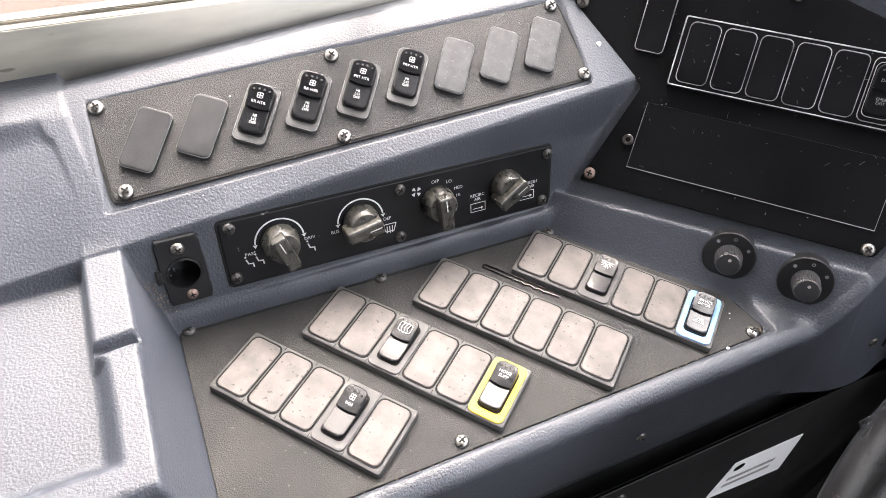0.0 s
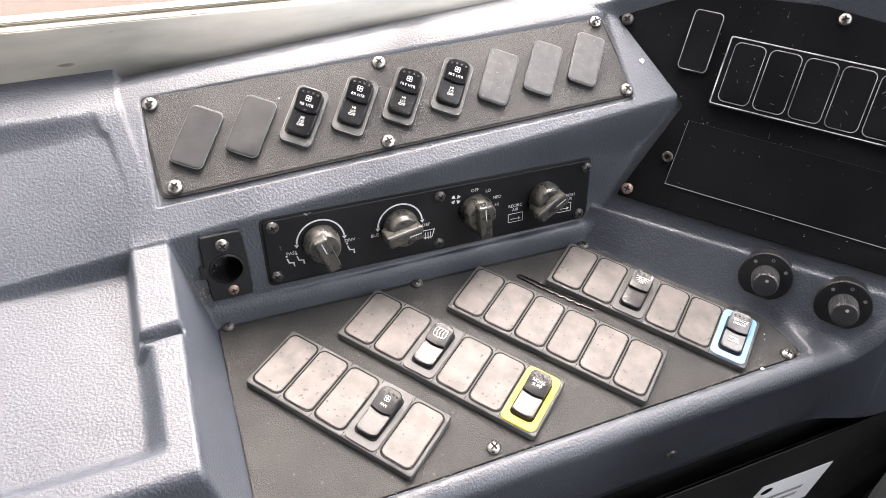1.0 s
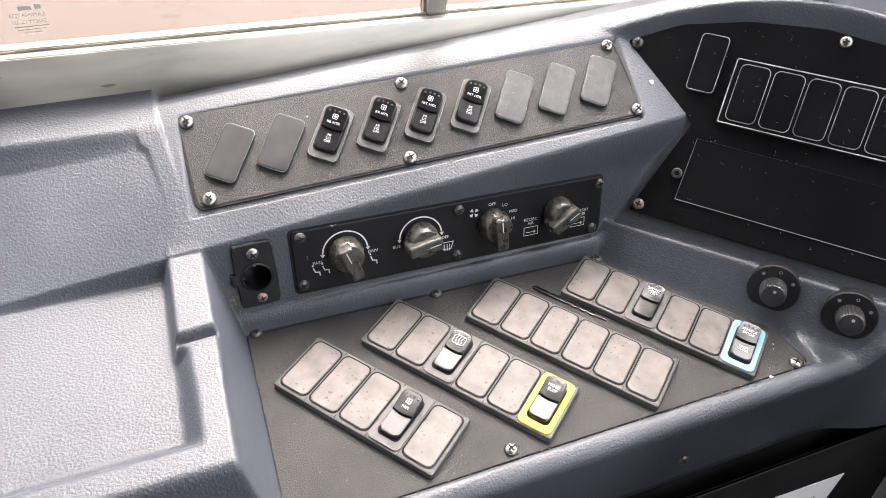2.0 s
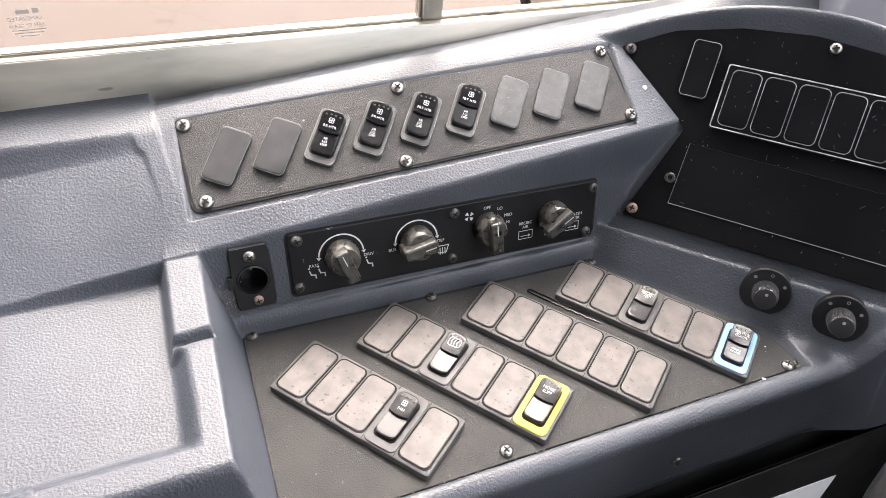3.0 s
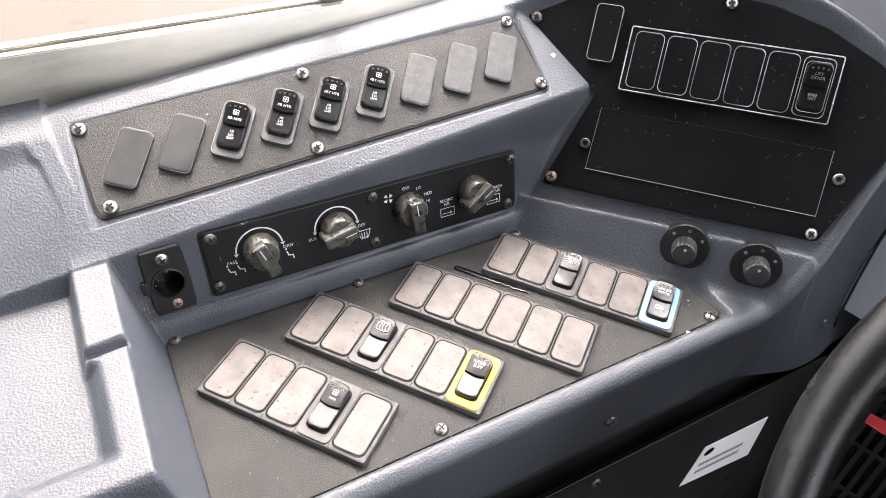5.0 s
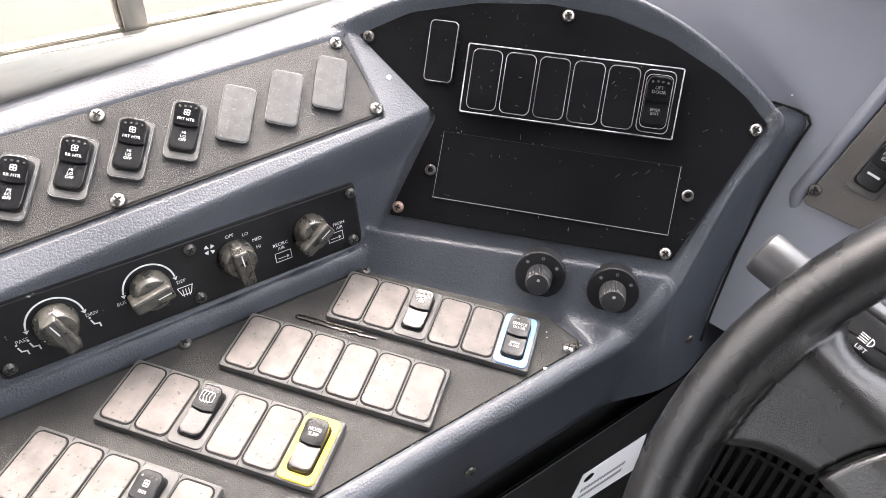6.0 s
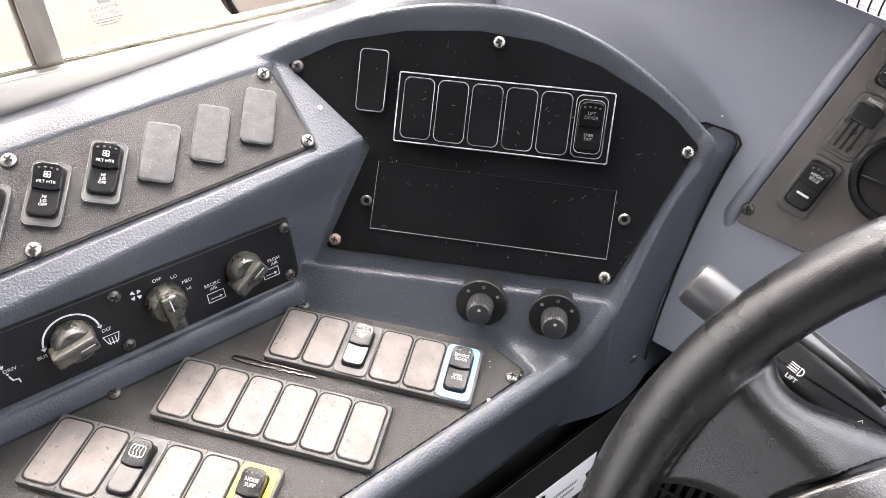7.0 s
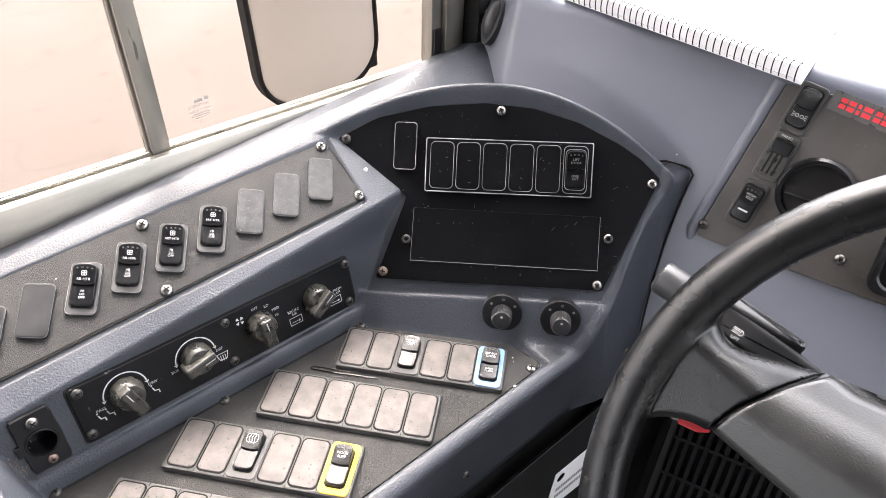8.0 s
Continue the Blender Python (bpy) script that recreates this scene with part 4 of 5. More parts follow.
# mark etched in the lower corner of each pane, to be read from outside
for px, pz, py in ((0.238, 0.170, 0.1722), (-0.100, 0.173, 0.1682)):
    mark = bmesh.new()
    for x0, x1, z0, z1 in ((-0.004, 0.004, 0.0070, 0.0098), (-0.010, -0.006, 0.0072, 0.0104), (-0.011, 0.010, -0.0046, -0.0039), (-0.009, 0.009, -0.0066, -0.0059), (-0.006, 0.006, -0.0086, -0.0080)):
        mark.faces.new([mark.verts.new((px - x, py, pz + z)) for x, z in ((x0, z0), (x1, z0), (x1, z1), (x0, z1))])
    etched = tagged(part("glass_mark", mark, MARK, window), "small grey etched safety mark")
    flip = pose(px, py, pz, 90, 0, 0) @ Matrix.Diagonal((-1, 1, 1, 1))
    write("LAMINATED", 0.0040, 0, 0.0036, 0, etched, MARK, m=flip)
    write("SAFETY GLASS", 0.0034, 0, -0.0010, 0, etched, MARK, m=flip)

# ---- outside mirror ----
mirror = thing("outside_mirror", pose(0.545, 0.480, 0.258, 0, -2.5, 0), "large grey exterior mirror with a rounded black rim", "mirror")
MO = rounded(0.220, 0.60, 0.072, 12)
MX = pose(0, 0, 0, 90, 0, 0)
part("housing", slab(inset(MO, 0.006), -0.006, 0.011, 0.004), MIRROR_GREY, mirror, m=MX)
part("rim", ring_slab(MO, inset(MO, 0.008), -0.008, 0.014, bev=0.003), RUBBER, mirror, m=MX)
part("arm", slab(round_poly([(0.105, -0.30), (0.128, -0.30), (0.128, 0.45), (0.105, 0.45)], 0.004), -0.05, -0.02, 0.004), RUBBER, mirror, m=MX)
part("bracket", sweep([(0.116, 0.04, 0.44), (0.3, 0.0, 0.5), (0.42, -0.2, 0.55)], 0.014, 10), RUBBER, mirror)

# ---- dash ----
left_lo, left_hi = local(DA, (520.1, 65.6, 149.9), (545.5, 77.1, 218.1))
pl, ph, pr = local(DA, (553, -176, 77), (614, -186, 219), (594, -337, 77))
dash = thing("dashboard", DA, "dark grey moulded dashboard sloping up to the windscreen", "dashboard")
TOPY = ph[1] + 0.017
sb = local(DA, (507, -179, -34))[0]
SLOPE_X, SLOPE_Y = DA.col[0].xyz, DA.col[1].xyz
FWD = Vector((0.968, 0.25, 0.0)).normalized()
rise = math.asin(SLOPE_Y.z)


def dash_shell():
    """Slope, rounded brow, level top and the flank that falls to the window post, in one moulding."""
    bend = 0.018
    spine = [(y, DA @ Vector((0, y, 0)), DA.col[2].xyz) for y in np.linspace(sb[1], TOPY - 0.012, 26)]
    p0 = spine[-1][1]
    up_n = DA.col[2].xyz
    for q in np.linspace(0.1, 1, 8):
        a = rise * q
        n = up_n * math.cos(a) + SLOPE_Y * math.sin(a)
        spine.append((TOPY - 0.012 + 0.012 * q, p0 + (n - up_n) * bend, n))
    end = spine[-1][1]
    spine += [(TOPY, end + FWD * d - Vector((0, 0, h)), Vector((0, 0, 1))) for d, h in ((0.04, 0), (0.085, 0.001), (0.105, 0.006), (0.125, 0.02), (0.2, 0.08), (0.34, 0.20))]
    cols = [(-0.070, -0.050), (-0.045, -0.0300), (-0.030, -0.0192), (-0.016, -0.0092), (-0.009, -0.0043), (-0.005, -0.0019), (-0.002, -0.0005), (0.0015, 0.0)] + [(v, 0.0) for v in (0.004, 0.03, 0.08, 0.16, 0.3, 0.5, 0.8)]
    bm = bmesh.new()
    rows = []
    for y, p, n in spine:
        t = (y - left_lo[1]) / (left_hi[1] - left_lo[1])
        xl = left_lo[0] + (left_hi[0] - left_lo[0]) * max(-1.2, t) + 0.006
        if y < left_lo[1] - 0.03:
            xl += (left_lo[1] - 0.03 - y) * 0.15
        rows.append([bm.verts.new(p + SLOPE_X * (xl + cx) + n * cz) for cx, cz in cols])
    for a, b in zip(rows, rows[1:]):
        for i in range(len(cols) - 1):
            bm.faces.new((a[i], a[i + 1], b[i + 1], b[i]))
    # turned-down border that gives the shell its thickness
    rim = [e for e in bm.edges if len(e.link_faces) == 1]
    fresh = [v for v in bmesh.ops.extrude_edge_only(bm, edges=rim)["geom"] if isinstance(v, bmesh.types.BMVert)]
    bmesh.ops.translate(bm, verts=fresh, vec=-DA.col[2].xyz * 0.03)
    bmesh.ops.recalc_face_normals(bm, faces=bm.faces)
    return bm, end


bm, top_edge = dash_shell()
part("shell", bm, DASH, dash, m=DA.inverted())
part("flank_vent", lathe([(0.021, -0.004), (0.021, 0.003), (0.019, 0.005), (0.016, 0.004), (0.013, 0.009), (0.006, 0.012), (0, 0.0125)], 32), STALK, dash, "glossy grey round vent", m=pose(left_hi[0] - 0.029, left_hi[1] - 0.013, -0.0215, 0, -34, -8) @ Matrix.Diagonal((0.72, 1.35, 1, 1)))

inst = thing("instrument_panel", DA, "brown-black textured instrument panel let into the dashboard", "control panel")
tilt = math.atan2(ph[0] - pl[0], ph[1] - pl[1])
ip = [pl, (pr[0] + 0.5, pr[1] + (pr[1] - pl[1]) / (pr[0] - pl[0]) * 0.5), (ph[0] + 0.66, ph[1] - 0.0), ph]
part("plate", slab(round_poly(ip, 0.004), -0.002, 0.003, 0.0008), DUSTY_LIT, inst)
part("edge_ridge", sweep([(pl[0] - 0.004, pl[1] - 0.006, -0.006), (pl[0] - 0.0055, pl[1] + 0.004, -0.0025), (ph[0] - 0.0055, ph[1], -0.0025)], 0.0062, 14), DASH, inst)
for q in local(DA, (559, -178, 88), (591, -289, 100)):
    screw(inst, q[0], q[1], 0.003, 0.0046, DARK_STEEL if q[0] < 0.05 else STEEL, 20)
SWT = [local(DA, p)[0] for p in ((576.5, -203, 118), (595, -206, 162), (613, -207, 203))]
ang = -math.degrees(math.atan2(SWT[2][0] - SWT[0][0], SWT[2][1] - SWT[0][1]))
hi_idle = thing("rocker_switch", DA @ pose(*SWT[0], 0.003, 0, 0, ang), "grey-framed black high idle rocker switch on the instrument panel", "switch")
part("bezel", BEZEL, None, hi_idle)
rocker(hi_idle, pose(0, 0.001, 0.0026), "HIGH\nIDLE", "bar", "", None, 0.0038)
lamp_sw = thing("rocker_switch", DA @ pose(*SWT[2], 0.003, 0, 0, ang), "grey-framed black lamp rocker switch on the instrument panel", "switch")
part("bezel", BEZEL, None, lamp_sw)
rocker(lamp_sw, pose(0, 0.001, 0.0026), "", "", "lamps")
dim = thing("panel_dimmer", DA @ pose(*SWT[1], 0.003, 0, 0, ang), "sliding panel dimmer with a black thumb piece in slots", "switch")
part("bezel", BEZEL, None, dim)
part("slider_bed", slab(rounded(0.0185, 0.0385, 0.002), 0.002, 0.0030, 0.0003), KNOB, dim)
for dx in (-0.0045, 0.0, 0.0045):
    part("slot", box(dx - 0.0009, dx + 0.0009, -0.0165, 0.006, 0.0028, 0.0032), SLOT, dim)
part("thumb_slider", slab(rounded(0.0175, 0.0125, 0.0028), 0.0028, 0.0095, 0.0012), BLACK, dim, m=pose(0, 0.0095, 0))
write("PANEL", 0.0036, 0, 0.0185, 0.0034, dim)
vx, vy = local(DA, (598, -247, 143))[0]
vent = thing("air_vent", DA @ pose(vx, vy, 0.003), "round black swivelling air vent in the instrument panel", "air vent")
part("collar", lathe([(0.0315, 0), (0.0315, 0.004), (0.029, 0.007), (0.0265, 0.006), (0.0255, -0.001), (0, -0.0015)], 40), BLACK, vent)
part("throat", lathe([(0.0250, 0.0022), (0.0, 0.0020)], 40), SLOT, vent)
part("louvre", box(-0.0235, 0.0235, -0.0012, 0.0012, 0.0016, 0.0034, bev=0.0006), BLACK, vent, m=pose(0, -0.006, 0, 12, 0, 0))
rl = local(DA, (624, -222, 224), (632, -285, 219), (625, -286, 203), (617, -222, 209))
red = thing("warning_label", DA @ pose(0, 0, 0.0032), "small white label with red lettering under clear film", "label")
part("film", slab(rl[::-1], 0, 0.0006), LABEL_FILM, red)
bm = bmesh.new()
rc = [Vector(q) for q in rl]
for u0, u1 in ((0.12, 0.2), (0.22, 0.31), (0.34, 0.38), (0.41, 0.52), (0.56, 0.64), (0.66, 0.76), (0.79, 0.93)):
    for v0, v1 in ((0.24, 0.46), (0.54, 0.76)):
        bm.faces.new([bm.verts.new((*((rc[0] * (1 - u) + rc[1] * u) * (1 - v) + (rc[3] * (1 - u) + rc[2] * u) * v), 0.0009)) for u, v in ((u0, v0), (u0, v1), (u1, v1), (u1, v0))])
part("red_bars", bm, RED, red)
gx, gy = local(DA, (610, -352, 128))[0]
gauge = thing("gauge", DA @ pose(gx, gy, 0.003, 0, 0, 2), "square black-framed gauge in the instrument panel", "gauge")
part("frame", ring_slab(rounded(0.085, 0.085, 0.012, 5), rounded(0.070, 0.070, 0.010, 5), 0, 0.008, bev=0.002), BLACK, gauge)
part("dial", slab(rounded(0.071, 0.071, 0.010, 5), 0, 0.002), BLACK_MATT, gauge)

SEAM = [Vector((0.554, -0.108, 0.124)), Vector((0.560, -0.121, 0.1302)), Vector((0.5652, -0.139, 0.1312)), Vector((0.5664, -0.1445, 0.1303))]
for z in np.linspace(0.126, -0.05, 16):
    y = -0.1495 - 0.032 * max(0.0, (0.12 - z) / 0.188) ** 1.7
    SEAM.append(Vector((0.5767 + ((z - 0.1297) * 0.3728 - 0.2318 * (y + 0.1861)) / 0.8985, y, z)))
part("seam", sweep([p + Vector((-0.0012, -0.0012, 0.0004)) for p in SEAM], 0.0010, 8), SLOT, dash, "black shut line between console and dashboard", m=DA.inverted())

# ---- notebook lying on the dash ----
NZ = top_edge.z
book = thing("spiral_notebook", pose(0.0, 0.0, 0.0), "open white spiral-bound notebook lying face up on the dashboard", "notebook")
b0, b1 = Vector((0.574, 0.034)), Vector((0.580, -0.205))
along = (b1 - b0).normalized()
away = Vector((-along.y, along.x))
zb = NZ + 0.004
part("page_block", slab([tuple(b0 + away * 0.0005), tuple(b1 + away * 0.0005), tuple(b1 + away * 0.222 + along * -0.052), tuple(b0 + away * 0.222 - along * 0.052)], zb, zb + 0.0105, 0.0010), PAPER, book)
part("cover", slab([tuple(b0 - along * 0.003 ), tuple(b1 + along * 0.003), tuple(b1 + away * 0.225 + along * -0.046), tuple(b0 + away * 0.225 - along * 0.055)], zb - 0.003, zb - 0.0002), PAPER, book)
COIL = bmesh.new()
sweep([(0, 0.0062, 0.0098), (0, 0.0058, 0.0118), (0, 0.0040, 0.0128), (0, 0.0010, 0.0124), (0, -0.0012, 0.0106), (0.0003, -0.0022, 0.0070), (0.0005, -0.0022, 0.0030), (0.0006, -0.0012, -0.0012), (0.0006, 0.0020, -0.0034)], 0.00055, 6, COIL)
COIL = make_mesh("spiral_ring", COIL, WIRE)
nring = 36
for k in range(nring):
    p = b0 + (b1 - b0) * ((k + 0.5) / nring)
    part("spiral_ring", COIL, None, book, m=pose(p.x, p.y, zb, 0, 0, math.degrees(math.atan2(along.y, along.x))))

# ---- steering wheel ----
WC, WN, WR = Vector((0.3724, -0.4926, 0.1028)), Vector((-0.7621, -0.1832, 0.6210)), 0.234
WM = seat(WC, WN, Vector((0.357, -0.270, 0.150)) - WC)
wheel = thing("steering_wheel", WM, "large black grained steering wheel with broad spokes", "steering wheel")
bm = bmesh.new()
N, K = 96, 16
rings = []
for i in range(N):
    a = 2 * math.pi * i / N
    rings.append([bm.verts.new(((WR + 0.0155 * math.cos(q)) * math.cos(a), (WR + 0.0155 * math.cos(q)) * math.sin(a), 0.0185 * math.sin(q))) for q in [2 * math.pi * k / K for k in range(K)]])
for i in range(N):
    for k in range(K):
        bm.faces.new((rings[i][k], rings[(i + 1) % N][k], rings[(i + 1) % N][(k + 1) % K], rings[i][(k + 1) % K]))
bmesh.ops.recalc_face_normals(bm, faces=bm.faces)
part("rim", bm, WHEEL, wheel)


def smooth_low(a, b, k):
    h = max(0.0, k - abs(a - b)) / k
    return min(a, b) - h * h * k / 4


def fillet(gap, r):
    q = min(1.0, max(0.0, 1 - gap / r))
    return r * (1 - math.sqrt(1 - q * q))


def seam_x(y):
    return 0.1785 - 6.0 * (y - 0.036) ** 2


def edge_roll(d, r):
    q = min(1.0, max(0.0, 1 - d / r))
    return r * (1 - math.sqrt(max(0.0, 1 - q * q)))


INNER = WR - 0.0155


def spoke_z(x, y, yu, yl):
    """Front of the spoke: a face turned to the driver, a steep upper flank, and a hollow rise into the rim."""
    z0 = 0.016 - 0.006 * max(0, (x - 0.17) / 0.05)
    z = smooth_low(z0 - 0.10 * (y + 0.004), z0 + 1.05 * (y + 0.004), 0.010)
    z -= edge_roll(min(y - yu, yl - y), 0.009)
    if x < seam_x(y):
        z -= 0.012 * min(1.0, (seam_x(y) - x) / 0.0012)
    r = math.hypot(x, y) - WR
    torus = 0.0185 * math.sqrt(max(0.0, 1 - (r / 0.0155) ** 2)) - 0.0006 if abs(r) < 0.0155 else -0.03
    return -smooth_low(-z, -torus, 0.012)


def spoke(ang):
    bm = bmesh.new()
    secs = []
    for x in np.concatenate([np.linspace(0.06, 0.14, 8), np.linspace(0.1412, 0.186, 40), np.linspace(0.188, 0.236, 34)]):
        yu = -0.034 + (0.45 if x > 0.148 else 0.3) * (x - 0.148) - fillet(INNER - x, 0.03)
        yl = 0.038 + fillet(INNER - x, 0.05)
        ys = [yu + (yl - yu) * (0.5 - 0.5 * math.cos(math.pi * k / 39)) for k in range(40)]
        sec = [(x, y, spoke_z(x, y, yu, yl)) for y in ys]
        drop = -0.010 if x > INNER else -0.024
        sec = [(x, yu, min(drop, sec[0][2]))] + sec + [(x, yl, min(drop, sec[-1][2]))]
        secs.append([bm.verts.new(p) for p in sec])
    n = len(secs[0])
    for a, b in zip(secs, secs[1:]):
        for k in range(n):
            bm.faces.new((a[k], b[k], b[(k + 1) % n], a[(k + 1) % n]))
    bmesh.ops.recalc_face_normals(bm, faces=bm.faces)
    ob = part("spoke", bm, WHEEL, wheel, m=pose(0, 0, 0, 0, 0, ang), smooth=False)
    for p in ob.data.polygons:
        p.use_smooth = True


for ang in (0, 122, 238):
    spoke(ang)


def pad_mesh():
    """Convex hub pad, its end cut along the curved seam."""
    bm = bmesh.new()
    secs = []
    for q in np.concatenate([np.linspace(0.0028, 0.008, 7), np.linspace(0.011, 0.30, 30)]):
        xq = 0.172 - q
        yu = max(-0.078, -0.036 - 0.42 * max(0, 0.149 - xq)) + 0.9 * max(0, -0.06 - xq)
        yl = 0.037 + 0.25 * max(0, 0.10 - xq) - 1.2 * max(0, -0.06 - xq) - 0.25 * max(0, 0.03 - xq)
        yr = -0.001 - 0.155 * (0.165 - xq)
        yr = min(yl - 0.02, max(yu + 0.02, yr))
        sec = []
        for k in range(81):
            y = yu + (yl - yu) * (0.6 * k / 80 + 0.4 * (0.5 - 0.5 * math.cos(math.pi * k / 80)))
            z0 = 0.019 + 0.012 * min(1, q / 0.2)
            z = smooth_low(z0 - 0.24 * (y - yr), z0 + (0.95 - 1.2 * min(0.3, q)) * (y - yr), 0.024)
            z -= edge_roll(min(y - yu, yl - y), 0.006) + edge_roll(q - 0.0028, 0.003)
            sec.append((seam_x(min(0.036, y)) - q, y, z))
        sec = [(sec[0][0], yu, -0.03)] + sec + [(sec[-1][0], yl, -0.03)]
        secs.append([bm.verts.new(p) for p in sec])
    n = len(secs[0])
    for a, b in zip(secs, secs[1:]):
        for k in range(n - 1):
            bm.faces.new((a[k], a[k + 1], b[k + 1], b[k]))
    bm.faces.new(secs[0])
    bm.faces.new(secs[-1][::-1])
    bmesh.ops.recalc_face_normals(bm, faces=bm.faces)
    return bm


part("hub_pad", pad_mesh(), PAD, wheel, "grey grained hub pad", smooth=False)
for p in wheel.children[-1].data.polygons:
    p.use_smooth = len(p.vertices) == 4
column = part("steering_column", sweep([WC - WN * 0.03, WC - WN * 0.14, WC - WN * 0.42], [0.05, 0.055, 0.06], 24), BLACK_MATT)
tagged(column, "black steering column shroud behind the wheel", "steering column")

# ---- stalk ----
s0, s1 = Vector((0.405, -0.222, 0.140)), Vector((0.424, -0.335, 0.116))
stalk = thing("indicator_stalk", Matrix.Translation(s0), "grey-black multifunction stalk with white lamp signs", "stalk")
d = (s1 - s0)
dn = d.normalized()
part("end_knob", sweep([dn * -0.002, dn * 0.0, dn * 0.003, dn * 0.036, dn * 0.040], [0.009, 0.0122, 0.0130, 0.0125, 0.011], 24), STALK, stalk)
SB = seat(dn * 0.04, (-0.55, -0.25, 0.8), dn)
part("lever", slab(round_poly([(-0.004, -0.013), (0.06, -0.015), (0.085, -0.010), (0.085, 0.006), (0.06, 0.008), (-0.004, 0.011)], 0.004), -0.011, 0.010, 0.004, steps=3), BLACK_MATT, stalk, m=SB)
part("lever_top", slab(round_poly([(-0.006, -0.001), (0.055, 0.003), (0.068, 0.0065), (0.055, 0.0125), (-0.006, 0.0145)], 0.003), 0.0, 0.0118, 0.003, steps=3), STALK, stalk, m=SB @ pose(0, 0.002, 0.002, -30))
write("LIFT", 0.0034, 0.026, -0.0098, 0.0104, stalk, m=SB)
write("HAZARD", 0.0034, 0.060, -0.0100, 0.0104, stalk, m=SB)
bm = bmesh.new()
for a, b in (((-0.002, 0), (0.002, 0)), ((0.002, 0), (0, 0.0034)), ((0, 0.0034), (-0.002, 0))):
    stroke(a, b, 0.0004, 0.0106, bm)
part("hazard_sign", bm, WHITE, stalk, m=SB @ pose(0.062, -0.0072, 0))
bm = arc_strip(0.0022, 0.0029, -90, 90, 0.0125, None, 10)
stroke((0, -0.0026), (0, 0.0026), 0.0007, 0.0125, bm)
for dy in (-0.0022, -0.0008, 0.0008, 0.0022):
    stroke((-0.0065, dy), (-0.0015, dy), 0.0007, 0.0125, bm)
part("beam_sign", bm, WHITE, stalk, m=SB @ pose(0.027, -0.0045, -0.002) @ Matrix.Diagonal((0.82, 0.82, 1, 1)))

# ---- black lower trim, sticker, grille ----
lower = tagged(part("kick_panel", box(-0.42, 0.62, -0.1855, -0.1815, -0.75, -0.083, bev=0.002), RUBBER), "black kick panel under the console", "trim", kind="structure")
# Black box fills the shaded void between console edge and kick panel.
tagged(part("under_panel", box(-0.42, 0.60, -0.170, -0.10, -0.30, -0.0695), RUBBER), "black sheet standing for the shaded void under the console edge", "trim", kind="structure")
kick_screw = tagged(part("kick_screw", lathe([(0.0045, 0), (0.0042, 0.0016), (0.002, 0.0024), (0.0018, 0.001), (0, 0.001)], 14), DARK_STEEL, None, m=pose(0.2536, -0.1857, -0.0992, 90, 0, 0)), "black socket screw in the kick panel", "screw")
sticker = thing("sticker", pose(0.408, -0.1858, -0.1825, 90, 0, 0), "white paper sticker with grey print on the kick panel", "sticker")
STK = [(-0.030, -0.030), (0.066, -0.046), (0.056, 0.030), (-0.024, 0.036)]
part("paper", slab(STK, 0, 0.0006), PAPER, sticker)
bm = bmesh.new()
arc_strip(0, 0.006, 0, 360, 0.0009, bm, 14, -0.014, 0.022)
part("round_mark", bm, BLACK, sticker)
bm = bmesh.new()
for k in range(2):
    for q in range(14):
        box(-0.018 + q * 0.0042, -0.0155 + q * 0.0042, -0.002 - 0.014 * k - q * 0.0004, 0.004 - 0.014 * k - q * 0.0004, 0.0005, 0.0009, bm)
part("print_bars", bm, GREY_PRINT, sticker)
grille = thing("floor_grille", pose(0.62, -0.30, -0.235, 0, -62, 20), "black slatted plastic grille behind the steering wheel", "grille")
part("frame", ring_slab(rounded(0.22, 0.20, 0.01), rounded(0.20, 0.18, 0.006), -0.01, 0.006, bev=0.002), BLACK_MATT, grille)
part("backing", box(-0.105, 0.105, -0.095, 0.095, -0.02, -0.012), SLOT, grille)
SLAT = make_mesh("slat", box(-0.1, 0.1, -0.0028, 0.0028, -0.010, 0.003, bev=0.001), RUBBER)
for k in range(16):
    part("slat", SLAT, None, grille, m=pose(0, -0.084 + 0.0112 * k, 0))
for k in range(3):
    part("cross_bar", box(-0.0025, 0.0025, -0.09, 0.09, -0.006, 0.0036, bev=0.001), RUBBER, grille, m=pose(-0.05 + 0.05 * k, 0, 0))
fuse = thing("red_connector", seat((0.5335, -0.2306, -0.1371), (-0.67, -0.2, 0.7), (0.56, -0.79, -0.23)), "red plastic wire connector with a bare metal tip", "connector")
part("body", slab(round_poly([(0, -0.005), (0.022, -0.0065), (0.034, -0.002), (0.034, 0.002), (0.022, 0.006), (0, 0.005)], 0.002), -0.004, 0.004, 0.0015), RED, fuse)
part("tip", sweep([(-0.008, 0, 0), (0.002, 0, 0)], 0.003, 8), STEEL, fuse)
part("wire", sweep([(0.032, 0, 0), (0.07, 0.01, -0.01), (0.11, 0.0, -0.04)], 0.0022, 6), RUBBER, fuse)

# ---- bus shell: mostly unseen, its ends and openings set to shape the light ----
def shell(name, x0, x1, y0, y1, z0, z1, material, label):
    return tagged(part(name, box(x0, x1, y0, y1, z0, z1), material, smooth=False), label, "wall" if "wall" in name else name.split("_")[0], kind="structure")


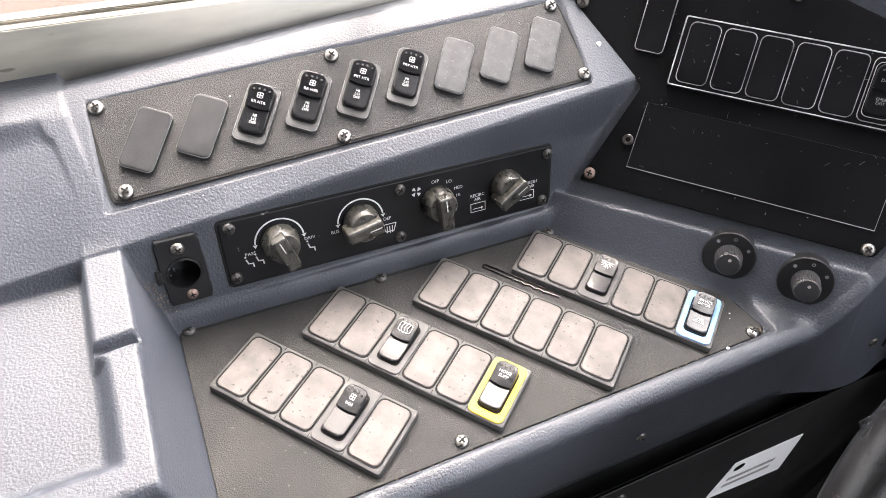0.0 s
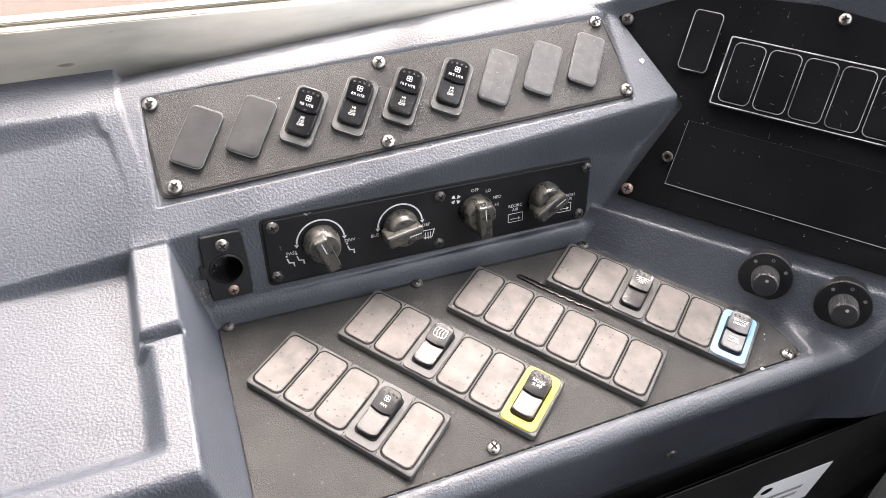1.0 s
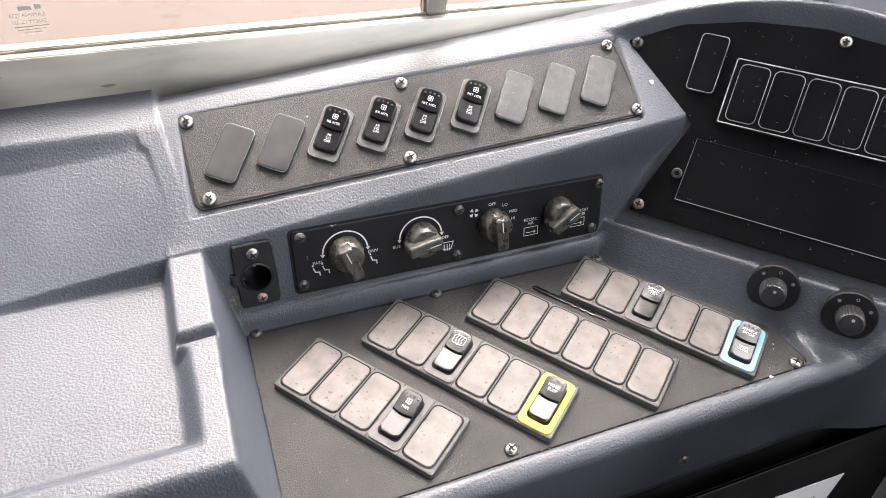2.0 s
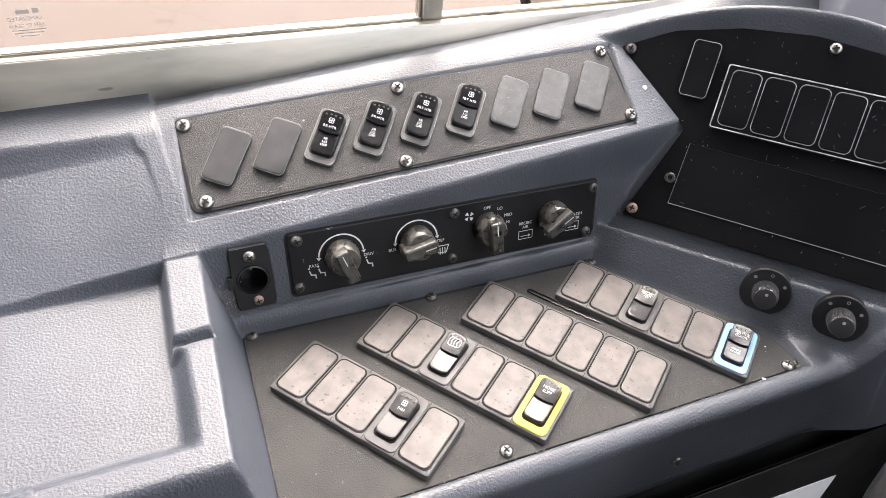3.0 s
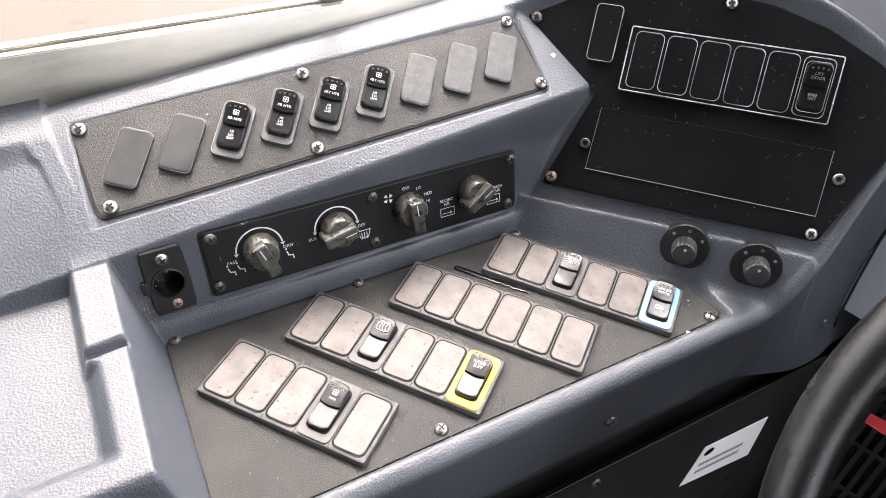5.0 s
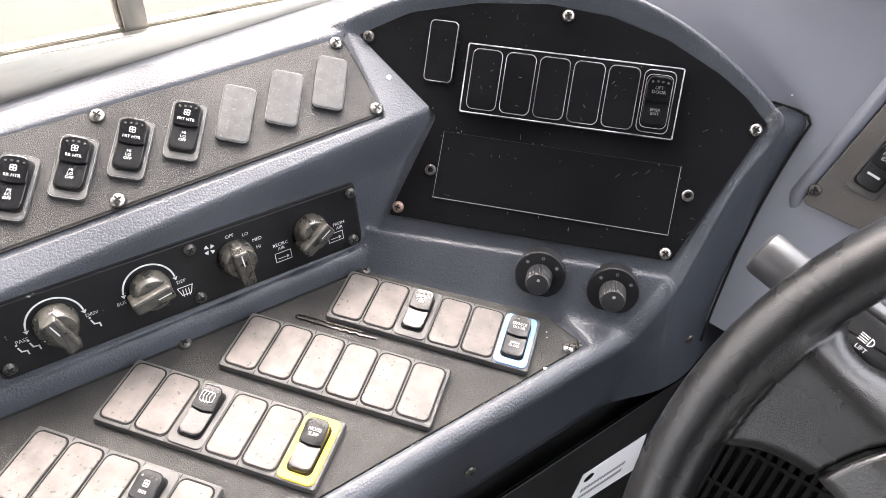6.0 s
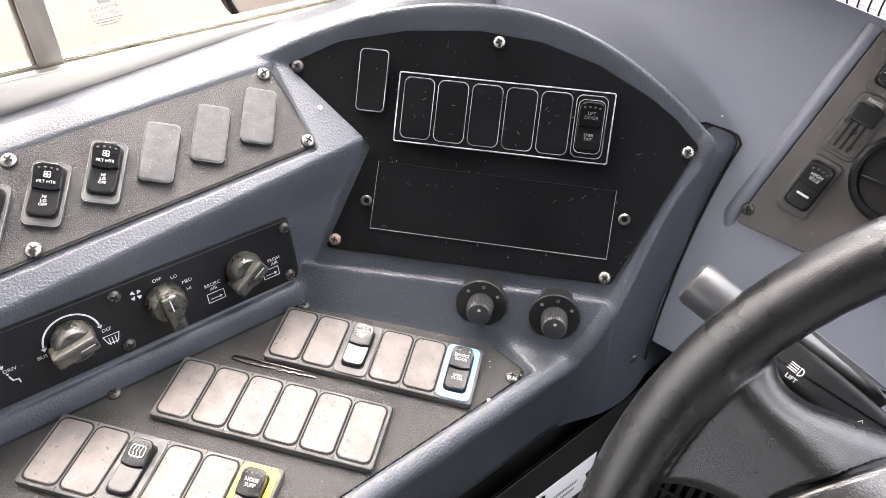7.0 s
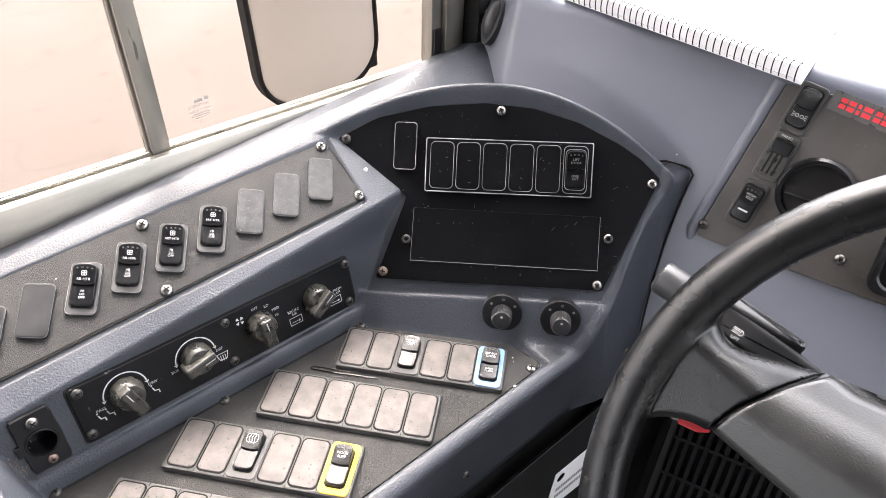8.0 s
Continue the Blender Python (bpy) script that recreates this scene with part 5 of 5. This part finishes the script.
shell("floor", -2.6, 1.3, -2.2, 0.16, -0.80, -0.75, FLOOR_MAT, "grey rubber bus floor")
# Ceiling stops at x 0.50 to let light down on the front.
shell("ceiling", -2.6, 0.50, -2.25, 0.20, 1.45, 1.50, DARK_LINER, "unseen grey bus ceiling, cut short to shape the light")
shell("wall_left_low", -2.6, 0.60, 0.160, 0.20, -0.75, 0.078, LINER, "grey bus side wall under the window")
shell("wall_left_high", -2.6, 0.95, 0.150, 0.20, 1.06, 1.45, LINER, "grey bus side wall above the window")
shell("wall_left_post", -0.83, -0.75, 0.150, 0.20, 0.078, 1.06, LINER, "grey window post beside the driver")
shell("wall_front_post", 0.549, 0.66, 0.130, 0.20, -0.75, 1.06, RUBBER, "black corner post beside the side window")
# Unseen rear partition, added; its opening lights the dashboard slope.
shell("wall_rear_low", -2.65, -2.6, -2.25, 0.20, -0.80, 0.10, DARK_LINER, "unseen grey partition added behind the driver")
shell("wall_rear_high", -2.65, -2.6, -2.25, 0.20, 0.80, 1.50, DARK_LINER, "unseen grey header added over the rear opening")
shell("wall_rear_side", -2.65, -2.6, -2.25, -1.30, 0.10, 0.80, DARK_LINER, "unseen grey partition added beside the rear opening")
shell("wall_front_low", 1.27, 1.30, -2.2, 0.20, -0.75, -0.15, DARK_LINER, "grey front wall under the windscreen")
# Unseen right side, closed behind x 0.1 and open ahead for light.
shell("wall_right_low", 0.1, 1.3, -2.25, -2.2, -0.75, -0.20, DARK_LINER, "unseen grey right side wall, kept low to let light in")
shell("wall_right_rear", -2.6, 0.1, -2.25, -2.2, -0.75, 1.06, DARK_LINER, "unseen grey right side wall added to block light")
shell("wall_right_high", -2.6, 0.1, -2.25, -2.2, 1.06, 1.45, DARK_LINER, "unseen grey upper right side wall added to block light")
# Black walls added to keep the footwell dark.
shell("wall_footwell", 0.70, 0.72, -1.2, 0.15, -0.75, 0.10, RUBBER, "black wall added behind the footwell")
shell("wall_right_of_wheel", 0.40, 0.70, -1.22, -1.20, -0.75, 0.0, RUBBER, "unseen black side wall added to the footwell")

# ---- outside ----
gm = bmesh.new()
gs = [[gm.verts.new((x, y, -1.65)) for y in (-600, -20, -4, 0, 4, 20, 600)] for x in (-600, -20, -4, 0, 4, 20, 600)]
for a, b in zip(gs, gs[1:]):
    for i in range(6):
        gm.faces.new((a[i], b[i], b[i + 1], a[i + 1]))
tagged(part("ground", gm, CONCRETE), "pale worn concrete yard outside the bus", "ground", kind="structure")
